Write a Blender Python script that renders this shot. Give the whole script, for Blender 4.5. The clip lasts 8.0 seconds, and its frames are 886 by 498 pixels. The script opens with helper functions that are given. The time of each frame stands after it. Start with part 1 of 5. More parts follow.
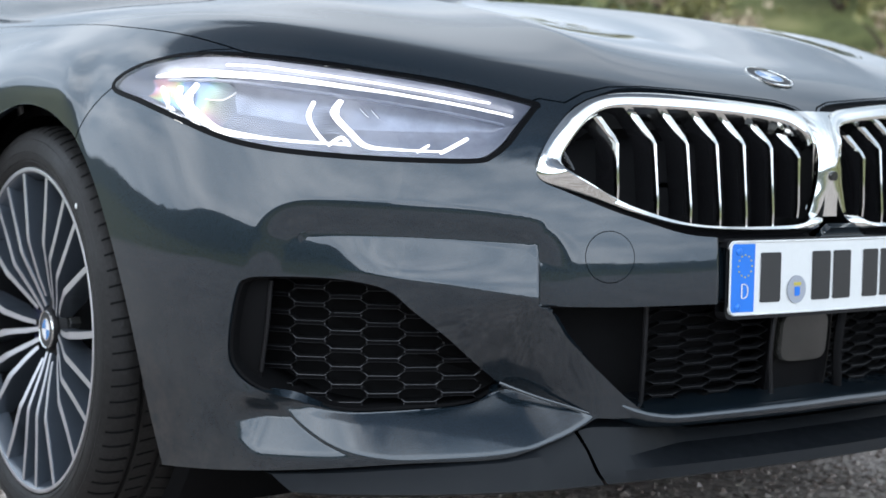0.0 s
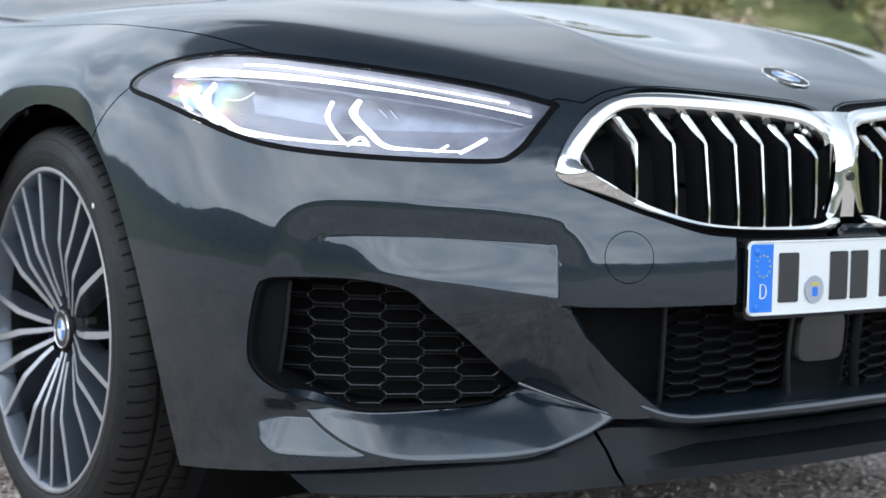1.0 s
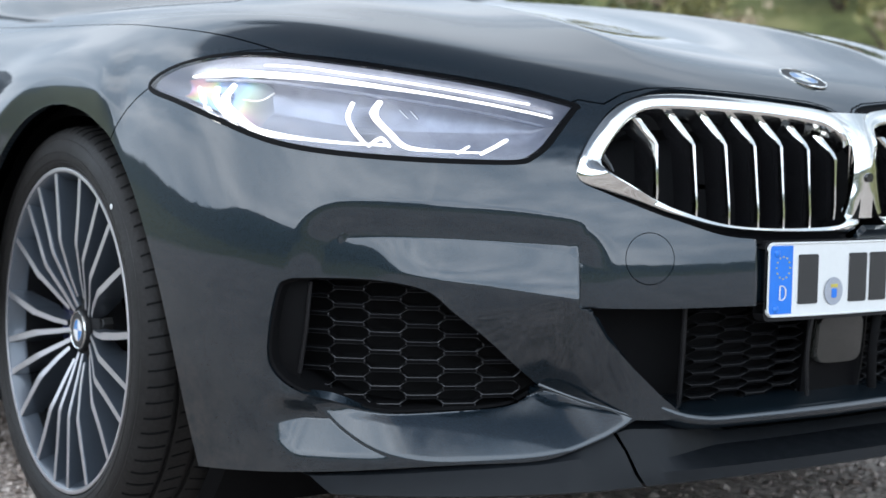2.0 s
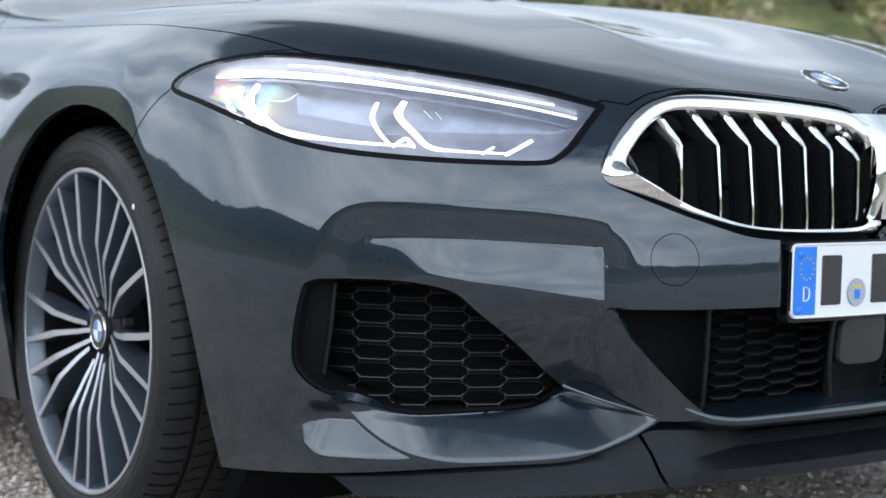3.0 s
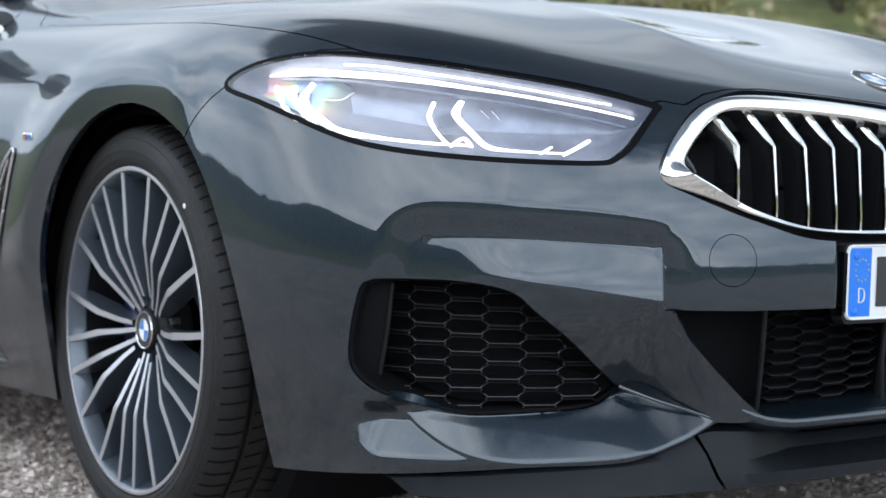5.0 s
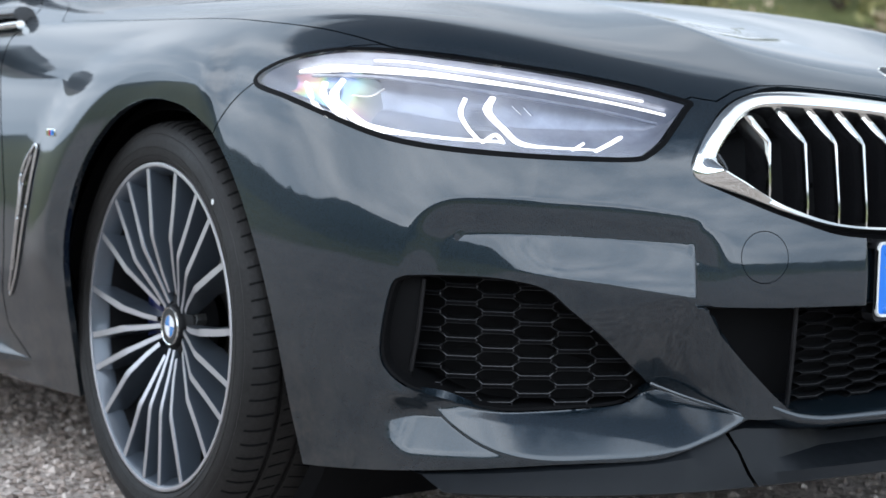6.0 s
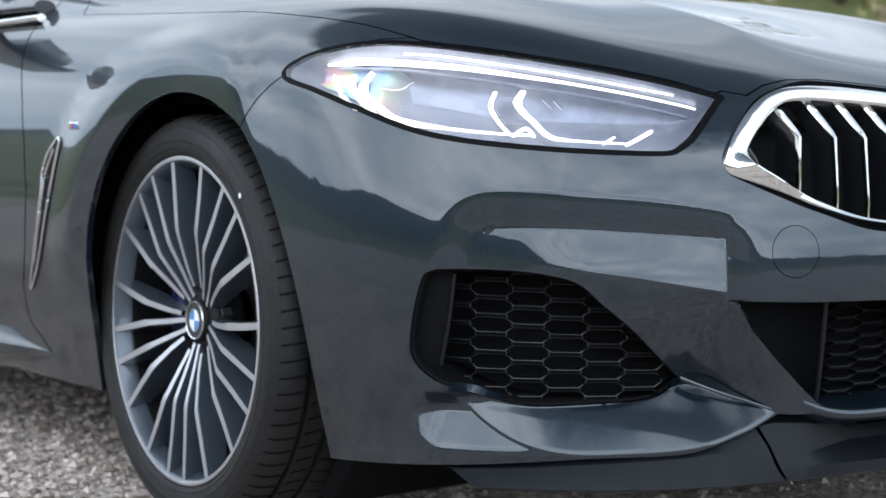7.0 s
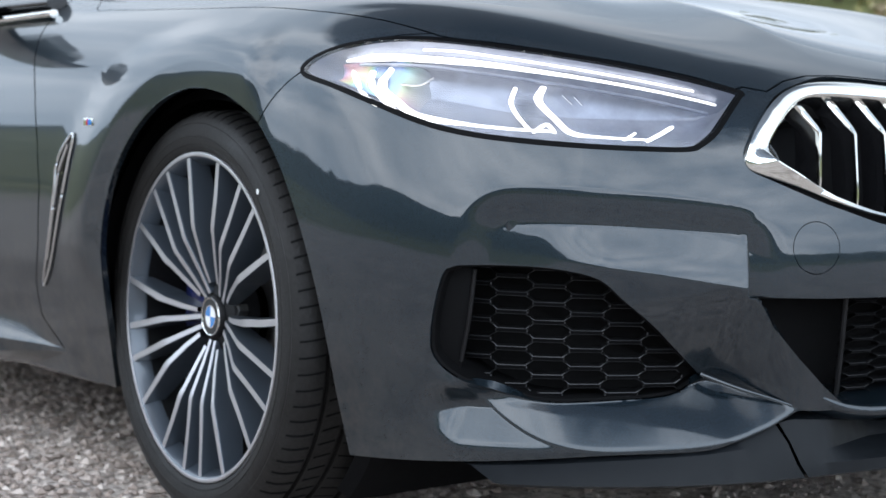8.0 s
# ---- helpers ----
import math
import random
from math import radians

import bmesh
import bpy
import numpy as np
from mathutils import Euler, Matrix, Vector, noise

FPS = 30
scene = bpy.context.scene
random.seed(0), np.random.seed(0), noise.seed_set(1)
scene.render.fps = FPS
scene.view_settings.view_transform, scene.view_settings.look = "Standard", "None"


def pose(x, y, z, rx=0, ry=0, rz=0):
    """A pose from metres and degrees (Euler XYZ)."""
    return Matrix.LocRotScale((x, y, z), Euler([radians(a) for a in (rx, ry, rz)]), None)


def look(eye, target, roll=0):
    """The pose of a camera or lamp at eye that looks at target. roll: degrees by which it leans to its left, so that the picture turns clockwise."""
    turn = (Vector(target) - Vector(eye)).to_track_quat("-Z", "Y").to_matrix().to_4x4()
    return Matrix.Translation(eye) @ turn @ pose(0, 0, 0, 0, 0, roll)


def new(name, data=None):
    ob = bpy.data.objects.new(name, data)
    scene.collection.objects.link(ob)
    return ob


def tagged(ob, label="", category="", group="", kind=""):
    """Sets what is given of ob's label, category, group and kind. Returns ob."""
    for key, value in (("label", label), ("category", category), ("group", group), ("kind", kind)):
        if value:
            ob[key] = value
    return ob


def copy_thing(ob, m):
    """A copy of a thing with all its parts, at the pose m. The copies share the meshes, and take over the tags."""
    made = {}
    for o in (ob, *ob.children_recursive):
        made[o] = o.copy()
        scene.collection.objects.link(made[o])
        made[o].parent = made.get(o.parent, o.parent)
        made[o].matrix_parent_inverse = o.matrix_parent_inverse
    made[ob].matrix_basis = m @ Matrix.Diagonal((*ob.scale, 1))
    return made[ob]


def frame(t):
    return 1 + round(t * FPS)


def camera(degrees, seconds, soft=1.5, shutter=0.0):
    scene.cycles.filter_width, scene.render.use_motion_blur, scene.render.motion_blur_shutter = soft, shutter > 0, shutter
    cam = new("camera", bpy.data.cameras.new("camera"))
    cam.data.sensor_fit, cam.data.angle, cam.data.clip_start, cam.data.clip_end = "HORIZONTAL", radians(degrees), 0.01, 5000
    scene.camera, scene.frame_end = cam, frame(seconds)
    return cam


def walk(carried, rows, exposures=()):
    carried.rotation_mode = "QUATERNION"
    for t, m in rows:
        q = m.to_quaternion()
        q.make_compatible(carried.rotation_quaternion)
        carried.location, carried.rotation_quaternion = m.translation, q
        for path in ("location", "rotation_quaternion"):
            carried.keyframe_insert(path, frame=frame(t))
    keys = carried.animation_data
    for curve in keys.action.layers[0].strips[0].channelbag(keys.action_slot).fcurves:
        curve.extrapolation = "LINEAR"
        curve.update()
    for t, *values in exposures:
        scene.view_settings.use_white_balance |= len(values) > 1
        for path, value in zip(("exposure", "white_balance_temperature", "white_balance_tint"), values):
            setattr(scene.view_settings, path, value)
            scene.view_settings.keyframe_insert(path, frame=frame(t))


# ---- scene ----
cam = camera(28.0, 8.0)
PATH = [
    (0, (2.7009, -2.2440, 0.6888), (0.3727, -0.3631, 0.4846), 1.21),
    (0.5, (2.6898, -2.2556, 0.6893), (0.3634, -0.3725, 0.4842), 1.24),
    (1, (2.6785, -2.2674, 0.6897), (0.3541, -0.3820, 0.4839), 1.24),
    (1.5, (2.6667, -2.2798, 0.6899), (0.3443, -0.3919, 0.4844), 1.28),
    (3, (2.6259, -2.3224, 0.6897), (0.3099, -0.4266, 0.4848), 1.38),
    (3.5, (2.6101, -2.3386, 0.6893), (0.2951, -0.4417, 0.4843), 1.44),
    (4, (2.5933, -2.3558, 0.6888), (0.2808, -0.4557, 0.4842), 1.55),
    (4.5, (2.5757, -2.3736, 0.6881), (0.2675, -0.4682, 0.4844), 1.55),
    (6, (2.5199, -2.4288, 0.6851), (0.2220, -0.5117, 0.4747), 1.65),
    (6.5, (2.5017, -2.4464, 0.6838), (0.2058, -0.5273, 0.4695), 1.64),
    (7, (2.4846, -2.4627, 0.6823), (0.1918, -0.5405, 0.4631), 1.70),
    (7.5, (2.4691, -2.4772, 0.6807), (0.1800, -0.5508, 0.4587), 1.71),
    (8, (2.4560, -2.4890, 0.6790), (0.1710, -0.5579, 0.4558), 1.73),
]
cam.data.dof.use_dof, cam.data.dof.focus_distance, cam.data.dof.aperture_fstop = True, 2.35, 6.3
EXPOSURE = -0.04
walk(cam, [(t, look(eye, target, roll)) for t, eye, target, roll in PATH], [(0, EXPOSURE), (8, EXPOSURE)])

# ---- light: a bright, mostly clouded sky with a weak, veiled sun ----
SUN_HEIGHT, SUN_TURN = 36.0, 173.0
world = bpy.data.worlds.new("sky")
scene.world = world
world.use_nodes = True
wn, wl = world.node_tree.nodes, world.node_tree.links
wn.clear()


def add(nodes, kind, **values):
    """A node with the given attributes and input values (by input name)."""
    node = nodes.new(kind)
    for key, value in values.items():
        if key in node.inputs:
            node.inputs[key].default_value = value
        else:
            setattr(node, key, value)
    return node


sky = add(wn, "ShaderNodeTexSky", sky_type="NISHITA", sun_disc=False, sun_elevation=radians(SUN_HEIGHT), sun_rotation=radians(SUN_TURN))
way = add(wn, "ShaderNodeTexCoord")
stretch = add(wn, "ShaderNodeMapping")
stretch.inputs["Scale"].default_value = (1.0, 1.0, 2.6)
puffs = add(wn, "ShaderNodeTexNoise", Scale=2.2, Detail=7.0, Roughness=0.55, Distortion=0.5)
veil = add(wn, "ShaderNodeMapRange")
for key, value in (("From Min", 0.40), ("From Max", 0.62), ("To Min", 0.08), ("To Max", 1.0)):
    veil.inputs[key].default_value = value
tone = add(wn, "ShaderNodeTexNoise", Scale=3.1, Detail=5.0, Roughness=0.5)
greys = add(wn, "ShaderNodeValToRGB")
greys.color_ramp.elements[0].position, greys.color_ramp.elements[1].position = 0.38, 0.64
greys.color_ramp.elements[0].color, greys.color_ramp.elements[1].color = (7.0, 8.6, 10.6, 1), (13.0, 14.4, 16.2, 1)
blend = add(wn, "ShaderNodeMix", data_type="RGBA")
back = add(wn, "ShaderNodeBackground", Strength=0.28)
out = add(wn, "ShaderNodeOutputWorld")
wl.new(way.outputs["Generated"], stretch.inputs["Vector"])
wl.new(stretch.outputs["Vector"], puffs.inputs["Vector"])
wl.new(stretch.outputs["Vector"], tone.inputs["Vector"])
# cloud lies thicker towards the horizon, and opens to blue overhead
rise = add(wn, "ShaderNodeSeparateXYZ")
thin = add(wn, "ShaderNodeMapRange")
for key, value in (("From Min", 0.62), ("From Max", 0.88), ("To Min", 0.33), ("To Max", -0.55)):
    thin.inputs[key].default_value = value
cover = add(wn, "ShaderNodeMath", operation="ADD")
wl.new(way.outputs["Generated"], rise.inputs["Vector"])
wl.new(rise.outputs["Z"], thin.inputs["Value"])
wl.new(puffs.outputs["Fac"], cover.inputs[0])
wl.new(thin.outputs["Result"], cover.inputs[1])
wl.new(cover.outputs[0], veil.inputs["Value"])
wl.new(tone.outputs["Fac"], greys.inputs["Fac"])
wl.new(veil.outputs["Result"], blend.inputs["Factor"])
dim = add(wn, "ShaderNodeVectorMath", operation="SCALE")
dim.inputs["Scale"].default_value = 0.28
wl.new(sky.outputs["Color"], dim.inputs[0])
wl.new(dim.outputs[0], blend.inputs[6])
wl.new(greys.outputs["Color"], blend.inputs[7])
# the veil is brightest on the side of the sun
sunward = add(wn, "ShaderNodeVectorMath", operation="DOT_PRODUCT")
sunward.inputs[1].default_value = (0.45, -0.89, 0.0)
glow = add(wn, "ShaderNodeMapRange")
for key, value in (("From Min", -0.8), ("From Max", 0.2), ("To Min", 0.33), ("To Max", 1.0)):
    glow.inputs[key].default_value = value
shade = add(wn, "ShaderNodeVectorMath", operation="SCALE")
wl.new(way.outputs["Generated"], sunward.inputs[0])
wl.new(sunward.outputs["Value"], glow.inputs["Value"])
wl.new(blend.outputs[2], shade.inputs[0])
wl.new(glow.outputs["Result"], shade.inputs["Scale"])
wl.new(shade.outputs[0], back.inputs["Color"])
wl.new(back.outputs["Background"], out.inputs["Surface"])
lamp = bpy.data.lights.new("sun", "SUN")
lamp.energy, lamp.angle, lamp.color = 0.6, radians(75), (1.0, 0.95, 0.88)
sun = new("sun", lamp)
reach = 20 * math.cos(radians(SUN_HEIGHT))
sun.matrix_world = look((reach * math.sin(radians(SUN_TURN)), reach * math.cos(radians(SUN_TURN)), 20 * math.sin(radians(SUN_HEIGHT))), (0, 0, 0))

# ---- materials ----
def material(name, colour, rough=0.5, metal=0.0, coat=0.0, grain=0.0, scale=60.0, bump=0.0, spec=0.5, mottle=0.0):
    """A principled surface whose tone and gloss vary a little at two scales, with a fine relief."""
    mat = bpy.data.materials.new(name)
    mat.use_nodes = True
    nodes, links = mat.node_tree.nodes, mat.node_tree.links
    body = nodes["Principled BSDF"]
    for key, value in (("Base Color", (*colour, 1)), ("Roughness", rough), ("Metallic", metal), ("Coat Weight", coat), ("Specular IOR Level", spec)):
        body.inputs[key].default_value = value
    body.inputs["Coat Roughness"].default_value = 0.03
    if grain or bump or mottle:
        where = add(nodes, "ShaderNodeTexCoord")
        fine = add(nodes, "ShaderNodeTexNoise", Scale=scale, Detail=6.0, Roughness=0.65)
        wide = add(nodes, "ShaderNodeTexNoise", Scale=scale / 17, Detail=3.0)
        links.new(where.outputs["Object"], fine.inputs["Vector"])
        links.new(where.outputs["Object"], wide.inputs["Vector"])
        both = add(nodes, "ShaderNodeMath", operation="ADD")
        links.new(fine.outputs["Fac"], both.inputs[0])
        links.new(wide.outputs["Fac"], both.inputs[1])
        tone = add(nodes, "ShaderNodeMapRange")
        for key, value in (("From Min", 0.6), ("From Max", 1.4), ("To Min", 1 - grain), ("To Max", 1 + grain)):
            tone.inputs[key].default_value = value
        links.new(both.outputs[0], tone.inputs["Value"])
        mix = add(nodes, "ShaderNodeVectorMath", operation="SCALE")
        mix.inputs[0].default_value = colour
        links.new(tone.outputs["Result"], mix.inputs["Scale"])
        links.new(mix.outputs[0], body.inputs["Base Color"])
        gloss = add(nodes, "ShaderNodeMapRange")
        for key, value in (("From Min", 0.3), ("From Max", 0.7), ("To Min", max(0.02, rough - mottle)), ("To Max", min(1, rough + mottle))):
            gloss.inputs[key].default_value = value
        links.new(wide.outputs["Fac"], gloss.inputs["Value"])
        links.new(gloss.outputs["Result"], body.inputs["Roughness"])
        if bump:
            relief = add(nodes, "ShaderNodeBump", Strength=min(1, bump), Distance=0.002)
            links.new(fine.outputs["Fac"], relief.inputs["Height"])
            links.new(relief.outputs["Normal"], body.inputs["Normal"])
    return mat


def glowing(name, colour, strength):
    mat = material(name, colour, 0.3)
    body = mat.node_tree.nodes["Principled BSDF"]
    body.inputs["Emission Color"].default_value, body.inputs["Emission Strength"].default_value = (*colour, 1), strength
    return mat


def clear(name, tint, gloss=0.02):
    """Thin clear plastic or glass: what lies behind shows through, and the sky mirrors in it by Fresnel."""
    mat = bpy.data.materials.new(name)
    mat.use_nodes = True
    nodes, links = mat.node_tree.nodes, mat.node_tree.links
    nodes.clear()
    see, shine = add(nodes, "ShaderNodeBsdfTransparent"), add(nodes, "ShaderNodeBsdfGlossy", Roughness=gloss)
    see.inputs["Color"].default_value = (*tint, 1)
    rim, mix, end = add(nodes, "ShaderNodeFresnel", IOR=1.55), add(nodes, "ShaderNodeMixShader"), add(nodes, "ShaderNodeOutputMaterial")
    links.new(rim.outputs[0], mix.inputs[0])
    links.new(see.outputs[0], mix.inputs[1])
    links.new(shine.outputs[0], mix.inputs[2])
    links.new(mix.outputs[0], end.inputs["Surface"])
    return mat


def car_paint():
    """Dark grey-green metallic paint: fine flake under a clear coat with faint orange peel and a little road dust low down."""
    mat = material("grey metallic paint", (0.0095, 0.0170, 0.0240), 0.36, 0.55, 1.0, spec=0.08)
    nodes, links = mat.node_tree.nodes, mat.node_tree.links
    body = nodes["Principled BSDF"]
    where = add(nodes, "ShaderNodeTexCoord")
    flake = add(nodes, "ShaderNodeTexNoise", Scale=900.0, Detail=2.0)
    peel = add(nodes, "ShaderNodeTexNoise", Scale=55.0, Detail=2.0)
    dirt = add(nodes, "ShaderNodeTexNoise", Scale=23.0, Detail=8.0, Roughness=0.7)
    specks = add(nodes, "ShaderNodeMapRange")
    for node in (flake, peel, dirt):
        links.new(where.outputs["Object"], node.inputs["Vector"])
    for key, value in (("From Min", 0.3), ("From Max", 0.7), ("To Min", 0.8), ("To Max", 1.2)):
        specks.inputs[key].default_value = value
    links.new(flake.outputs["Fac"], specks.inputs["Value"])
    tone = add(nodes, "ShaderNodeVectorMath", operation="SCALE")
    tone.inputs[0].default_value = (0.0095, 0.0170, 0.0240)
    links.new(specks.outputs["Result"], tone.inputs["Scale"])
    # grey road dust thrown up round the wheels, thinning upwards
    place = add(nodes, "ShaderNodeSeparateXYZ")
    links.new(where.outputs["Object"], place.inputs["Vector"])
    spread = []
    for axis, near, far in (("X", 0.30, 0.62), ("Z", 0.22, 0.48)):
        fall = add(nodes, "ShaderNodeMapRange")
        for key, value in (("From Min", near), ("From Max", far), ("To Min", 1.0), ("To Max", 0.0)):
            fall.inputs[key].default_value = value
        links.new(place.outputs[axis], fall.inputs["Value"])
        spread.append(fall)
    patchy = add(nodes, "ShaderNodeMath", operation="MULTIPLY")
    links.new(spread[0].outputs["Result"], patchy.inputs[0])
    links.new(spread[1].outputs["Result"], patchy.inputs[1])
    specks_of_dust = add(nodes, "ShaderNodeMapRange")
    for key, value in (("From Min", 0.40), ("From Max", 0.66), ("To Min", 0.05), ("To Max", 1.0)):
        specks_of_dust.inputs[key].default_value = value
    links.new(dirt.outputs["Fac"], specks_of_dust.inputs["Value"])
    cover = add(nodes, "ShaderNodeMath", operation="MULTIPLY")
    links.new(patchy.outputs[0], cover.inputs[0])
    links.new(specks_of_dust.outputs["Result"], cover.inputs[1])
    dust = add(nodes, "ShaderNodeMix", data_type="RGBA")
    dust.inputs[7].default_value = (0.045, 0.044, 0.042, 1)
    links.new(cover.outputs[0], dust.inputs["Factor"])
    links.new(tone.outputs[0], dust.inputs[6])
    links.new(dust.outputs[2], body.inputs["Base Color"])
    relief = add(nodes, "ShaderNodeBump", Strength=0.012, Distance=0.001)
    links.new(peel.outputs["Fac"], relief.inputs["Height"])
    links.new(relief.outputs["Normal"], body.inputs["Coat Normal"])
    dusty = add(nodes, "ShaderNodeMapRange")
    for key, value in (("From Min", 0.45), ("From Max", 0.75), ("To Min", 0.018), ("To Max", 0.05)):
        dusty.inputs[key].default_value = value
    links.new(dirt.outputs["Fac"], dusty.inputs["Value"])
    height = add(nodes, "ShaderNodeSeparateXYZ")
    film = add(nodes, "ShaderNodeMapRange")
    for key, value in (("From Min", 0.32), ("From Max", 0.54), ("To Min", 5.5), ("To Max", 1.0)):
        film.inputs[key].default_value = value
    grime = add(nodes, "ShaderNodeMath", operation="MULTIPLY")
    links.new(where.outputs["Object"], height.inputs["Vector"])
    links.new(height.outputs["Z"], film.inputs["Value"])
    links.new(dusty.outputs["Result"], grime.inputs[0])
    links.new(film.outputs["Result"], grime.inputs[1])
    links.new(grime.outputs[0], body.inputs["Coat Roughness"])
    body.inputs["Coat IOR"].default_value = 1.64
    return mat


def rainbow_glare():
    """Silvery sheet with the lamp's rainbow glare painted on in soft bands of colour."""
    mat = material("painted rainbow glare", (0.5, 0.52, 0.56), 0.35, 0.3)
    nodes, links = mat.node_tree.nodes, mat.node_tree.links
    where = add(nodes, "ShaderNodeTexCoord")
    bands = add(nodes, "ShaderNodeTexNoise", Scale=11.0, Detail=1.5, Distortion=0.6)
    links.new(where.outputs["Object"], bands.inputs["Vector"])
    ramp = add(nodes, "ShaderNodeValToRGB")
    wheel_of = ((0.30, (.42, .44, .55)), (0.40, (.30, .45, .75)), (0.46, (.40, .68, .62)), (0.50, (.62, .72, .42)), (0.54, (.82, .68, .45)), (0.60, (.80, .45, .50)), (0.68, (.55, .48, .70)), (0.78, (.5, .52, .58)))
    ramp.color_ramp.elements[0].position, ramp.color_ramp.elements[0].color = wheel_of[0][0], (*wheel_of[0][1], 1)
    ramp.color_ramp.elements[1].position, ramp.color_ramp.elements[1].color = wheel_of[-1][0], (*wheel_of[-1][1], 1)
    for at, colour in wheel_of[1:-1]:
        ramp.color_ramp.elements.new(at).color = (*colour, 1)
    links.new(bands.outputs["Fac"], ramp.inputs["Fac"])
    amount = add(nodes, "ShaderNodeAttribute", attribute_name="colour")
    mix = add(nodes, "ShaderNodeMix", data_type="RGBA")
    mix.inputs[6].default_value = (0.34, 0.365, 0.43, 1)
    links.new(amount.outputs["Fac"], mix.inputs["Factor"])
    links.new(ramp.outputs["Color"], mix.inputs[7])
    links.new(mix.outputs[2], nodes["Principled BSDF"].inputs["Base Color"])
    return mat


PAINT = car_paint()
GLOSS_BLACK = material("gloss black plastic", (0.008, 0.008, 0.009), 0.15, 0, 0.3, 0.1, 200)
TRIM_BLACK = material("black seal", (0.003, 0.003, 0.0035), 0.45, 0, 0, 0.2, 300, 0.1, spec=0.06)
MATT_BLACK = material("matt black plastic", (0.009, 0.009, 0.010), 0.40, 0, 0, 0.25, 400, 0.2, spec=0.2, mottle=0.08)
UNDERSIDE = material("dusty black underside", (0.022, 0.021, 0.020), 0.8, 0, 0, 0.3, 40, 0.3)
# black of ducts, liners and slots, with the shade of the recess in it
CAVITY = material("recess-shade black", (0.0045, 0.0045, 0.005), 0.7, 0, 0, 0.2, 80, 0.2, spec=0.08)
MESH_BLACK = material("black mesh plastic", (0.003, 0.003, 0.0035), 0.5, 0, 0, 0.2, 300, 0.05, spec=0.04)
# lighter black that paints the glint along the cell rims
MESH_GLINT = material("glinting mesh edge", (0.022, 0.023, 0.026), 0.40, 0, 0, 0.2, 300, 0.05, spec=0.4)
SPLITTER = material("grey grained plastic", (0.0075, 0.009, 0.011), 0.42, 0, 0, 0.15, 700, 0.25, spec=0.16, mottle=0.08)
CHROME = material("chrome", (0.78, 0.77, 0.74), 0.07, 1.0, 0, 0.03, 40)
SATIN = material("satin bright metal", (0.62, 0.62, 0.62), 0.22, 1.0, 0, 0.06, 300)
MACHINED = material("machined alloy", (0.52, 0.51, 0.53), 0.42, 1.0, 0.3, 0.06, 500, 0.1)
# near-black for the wheel's depth: the shade behind the spokes put into colour
RIM_SHADE = material("shaded rim barrel", (0.006, 0.006, 0.007), 0.55, 0.0, 0.0, 0.1, 200, spec=0.2)
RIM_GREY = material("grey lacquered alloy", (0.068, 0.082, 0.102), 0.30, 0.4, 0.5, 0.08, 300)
RUBBER = material("tyre rubber", (0.0105, 0.0098, 0.0095), 0.55, 0, 0, 0.6, 120, 0.7, spec=0.25, mottle=0.16)
DISC = material("brake disc iron", (0.25, 0.24, 0.23), 0.35, 1.0, 0, 0.15, 120, 0.2)
CALIPER = material("blue caliper paint", (0.008, 0.015, 0.09), 0.35, 0, 0.6, 0.1, 90)
BOLT = material("bolt steel", (0.12, 0.12, 0.12), 0.4, 0.9, 0, 0.2, 200)
PLATE_WHITE = material("white plate film", (0.66, 0.67, 0.66), 0.35, 0, 0, 0.04, 90)
PLATE_BLUE = material("blue plate film", (0.01, 0.16, 0.62), 0.35, 0, 0, 0.05, 90)
PLATE_INK = material("black plate ink", (0.02, 0.02, 0.02), 0.4, 0, 0, 0.1, 90)
SEAL_GREY = material("grey seal film", (0.30, 0.32, 0.36), 0.4, 0, 0, 0.15, 200)
GOLD = material("yellow film", (0.5, 0.42, 0.08), 0.4)
EMBLEM_BLUE = material("blue enamel", (0.02, 0.17, 0.45), 0.12, 0, 1.0, 0.05, 90)
EMBLEM_WHITE = material("white enamel", (0.75, 0.77, 0.78), 0.15, 0, 1.0, 0.03, 90)
EMBLEM_BLACK = material("black enamel", (0.010, 0.010, 0.011), 0.5, 0, 0.0, 0.05, 90)
LAMP_SILVER = material("lamp reflector silver", (0.34, 0.365, 0.43), 0.36, 0.4, 0, 0.35, 28)
LAMP_GLOW = glowing("white light guide", (1.0, 0.98, 0.95), 2.2)
LAMP_RAINBOW = rainbow_glare()
LAMP_CLEAR = clear("clear lamp cover", (0.93, 0.93, 0.95), 0.05)
WINDOW = material("dark window glass", (0.01, 0.012, 0.012), 0.04, 0, 0.3, 0.02, 10)
RADAR_GREY = material("grey radar cover", (0.018, 0.018, 0.016), 0.18, 0, 0.2, 0.12, 60)

# ---- the body's smooth base ----
# plan of the body at mid height, from the middle of the nose round the right side to the middle of the tail
PLAN = np.array([(.945, 0), (.94, -.20), (.905, -.42), (.835, -.64), (.70, -.83), (.52, -.93), (.34, -.962), (.12, -.972),
                 (-.30, -.966), (-.90, -.955), (-1.70, -.955), (-2.60, -.975), (-3.30, -.95), (-3.78, -.72), (-3.92, 0)])
NORM = np.array([(1, 0), (.99, -.1), (.96, -.26), (.88, -.47), (.68, -.73), (.35, -.94), (.12, -.99), (.03, -1),
                 (0, -1), (0, -1), (0, -1), (.01, -1), (-.2, -.98), (-.8, -.6), (-1, 0)])


def girdle(inset, z):
    """A row of the control net: the plan drawn in by inset at the heights z."""
    inset, z = np.array(inset), np.array(z)
    return np.column_stack([PLAN - NORM * inset[:, None], z])


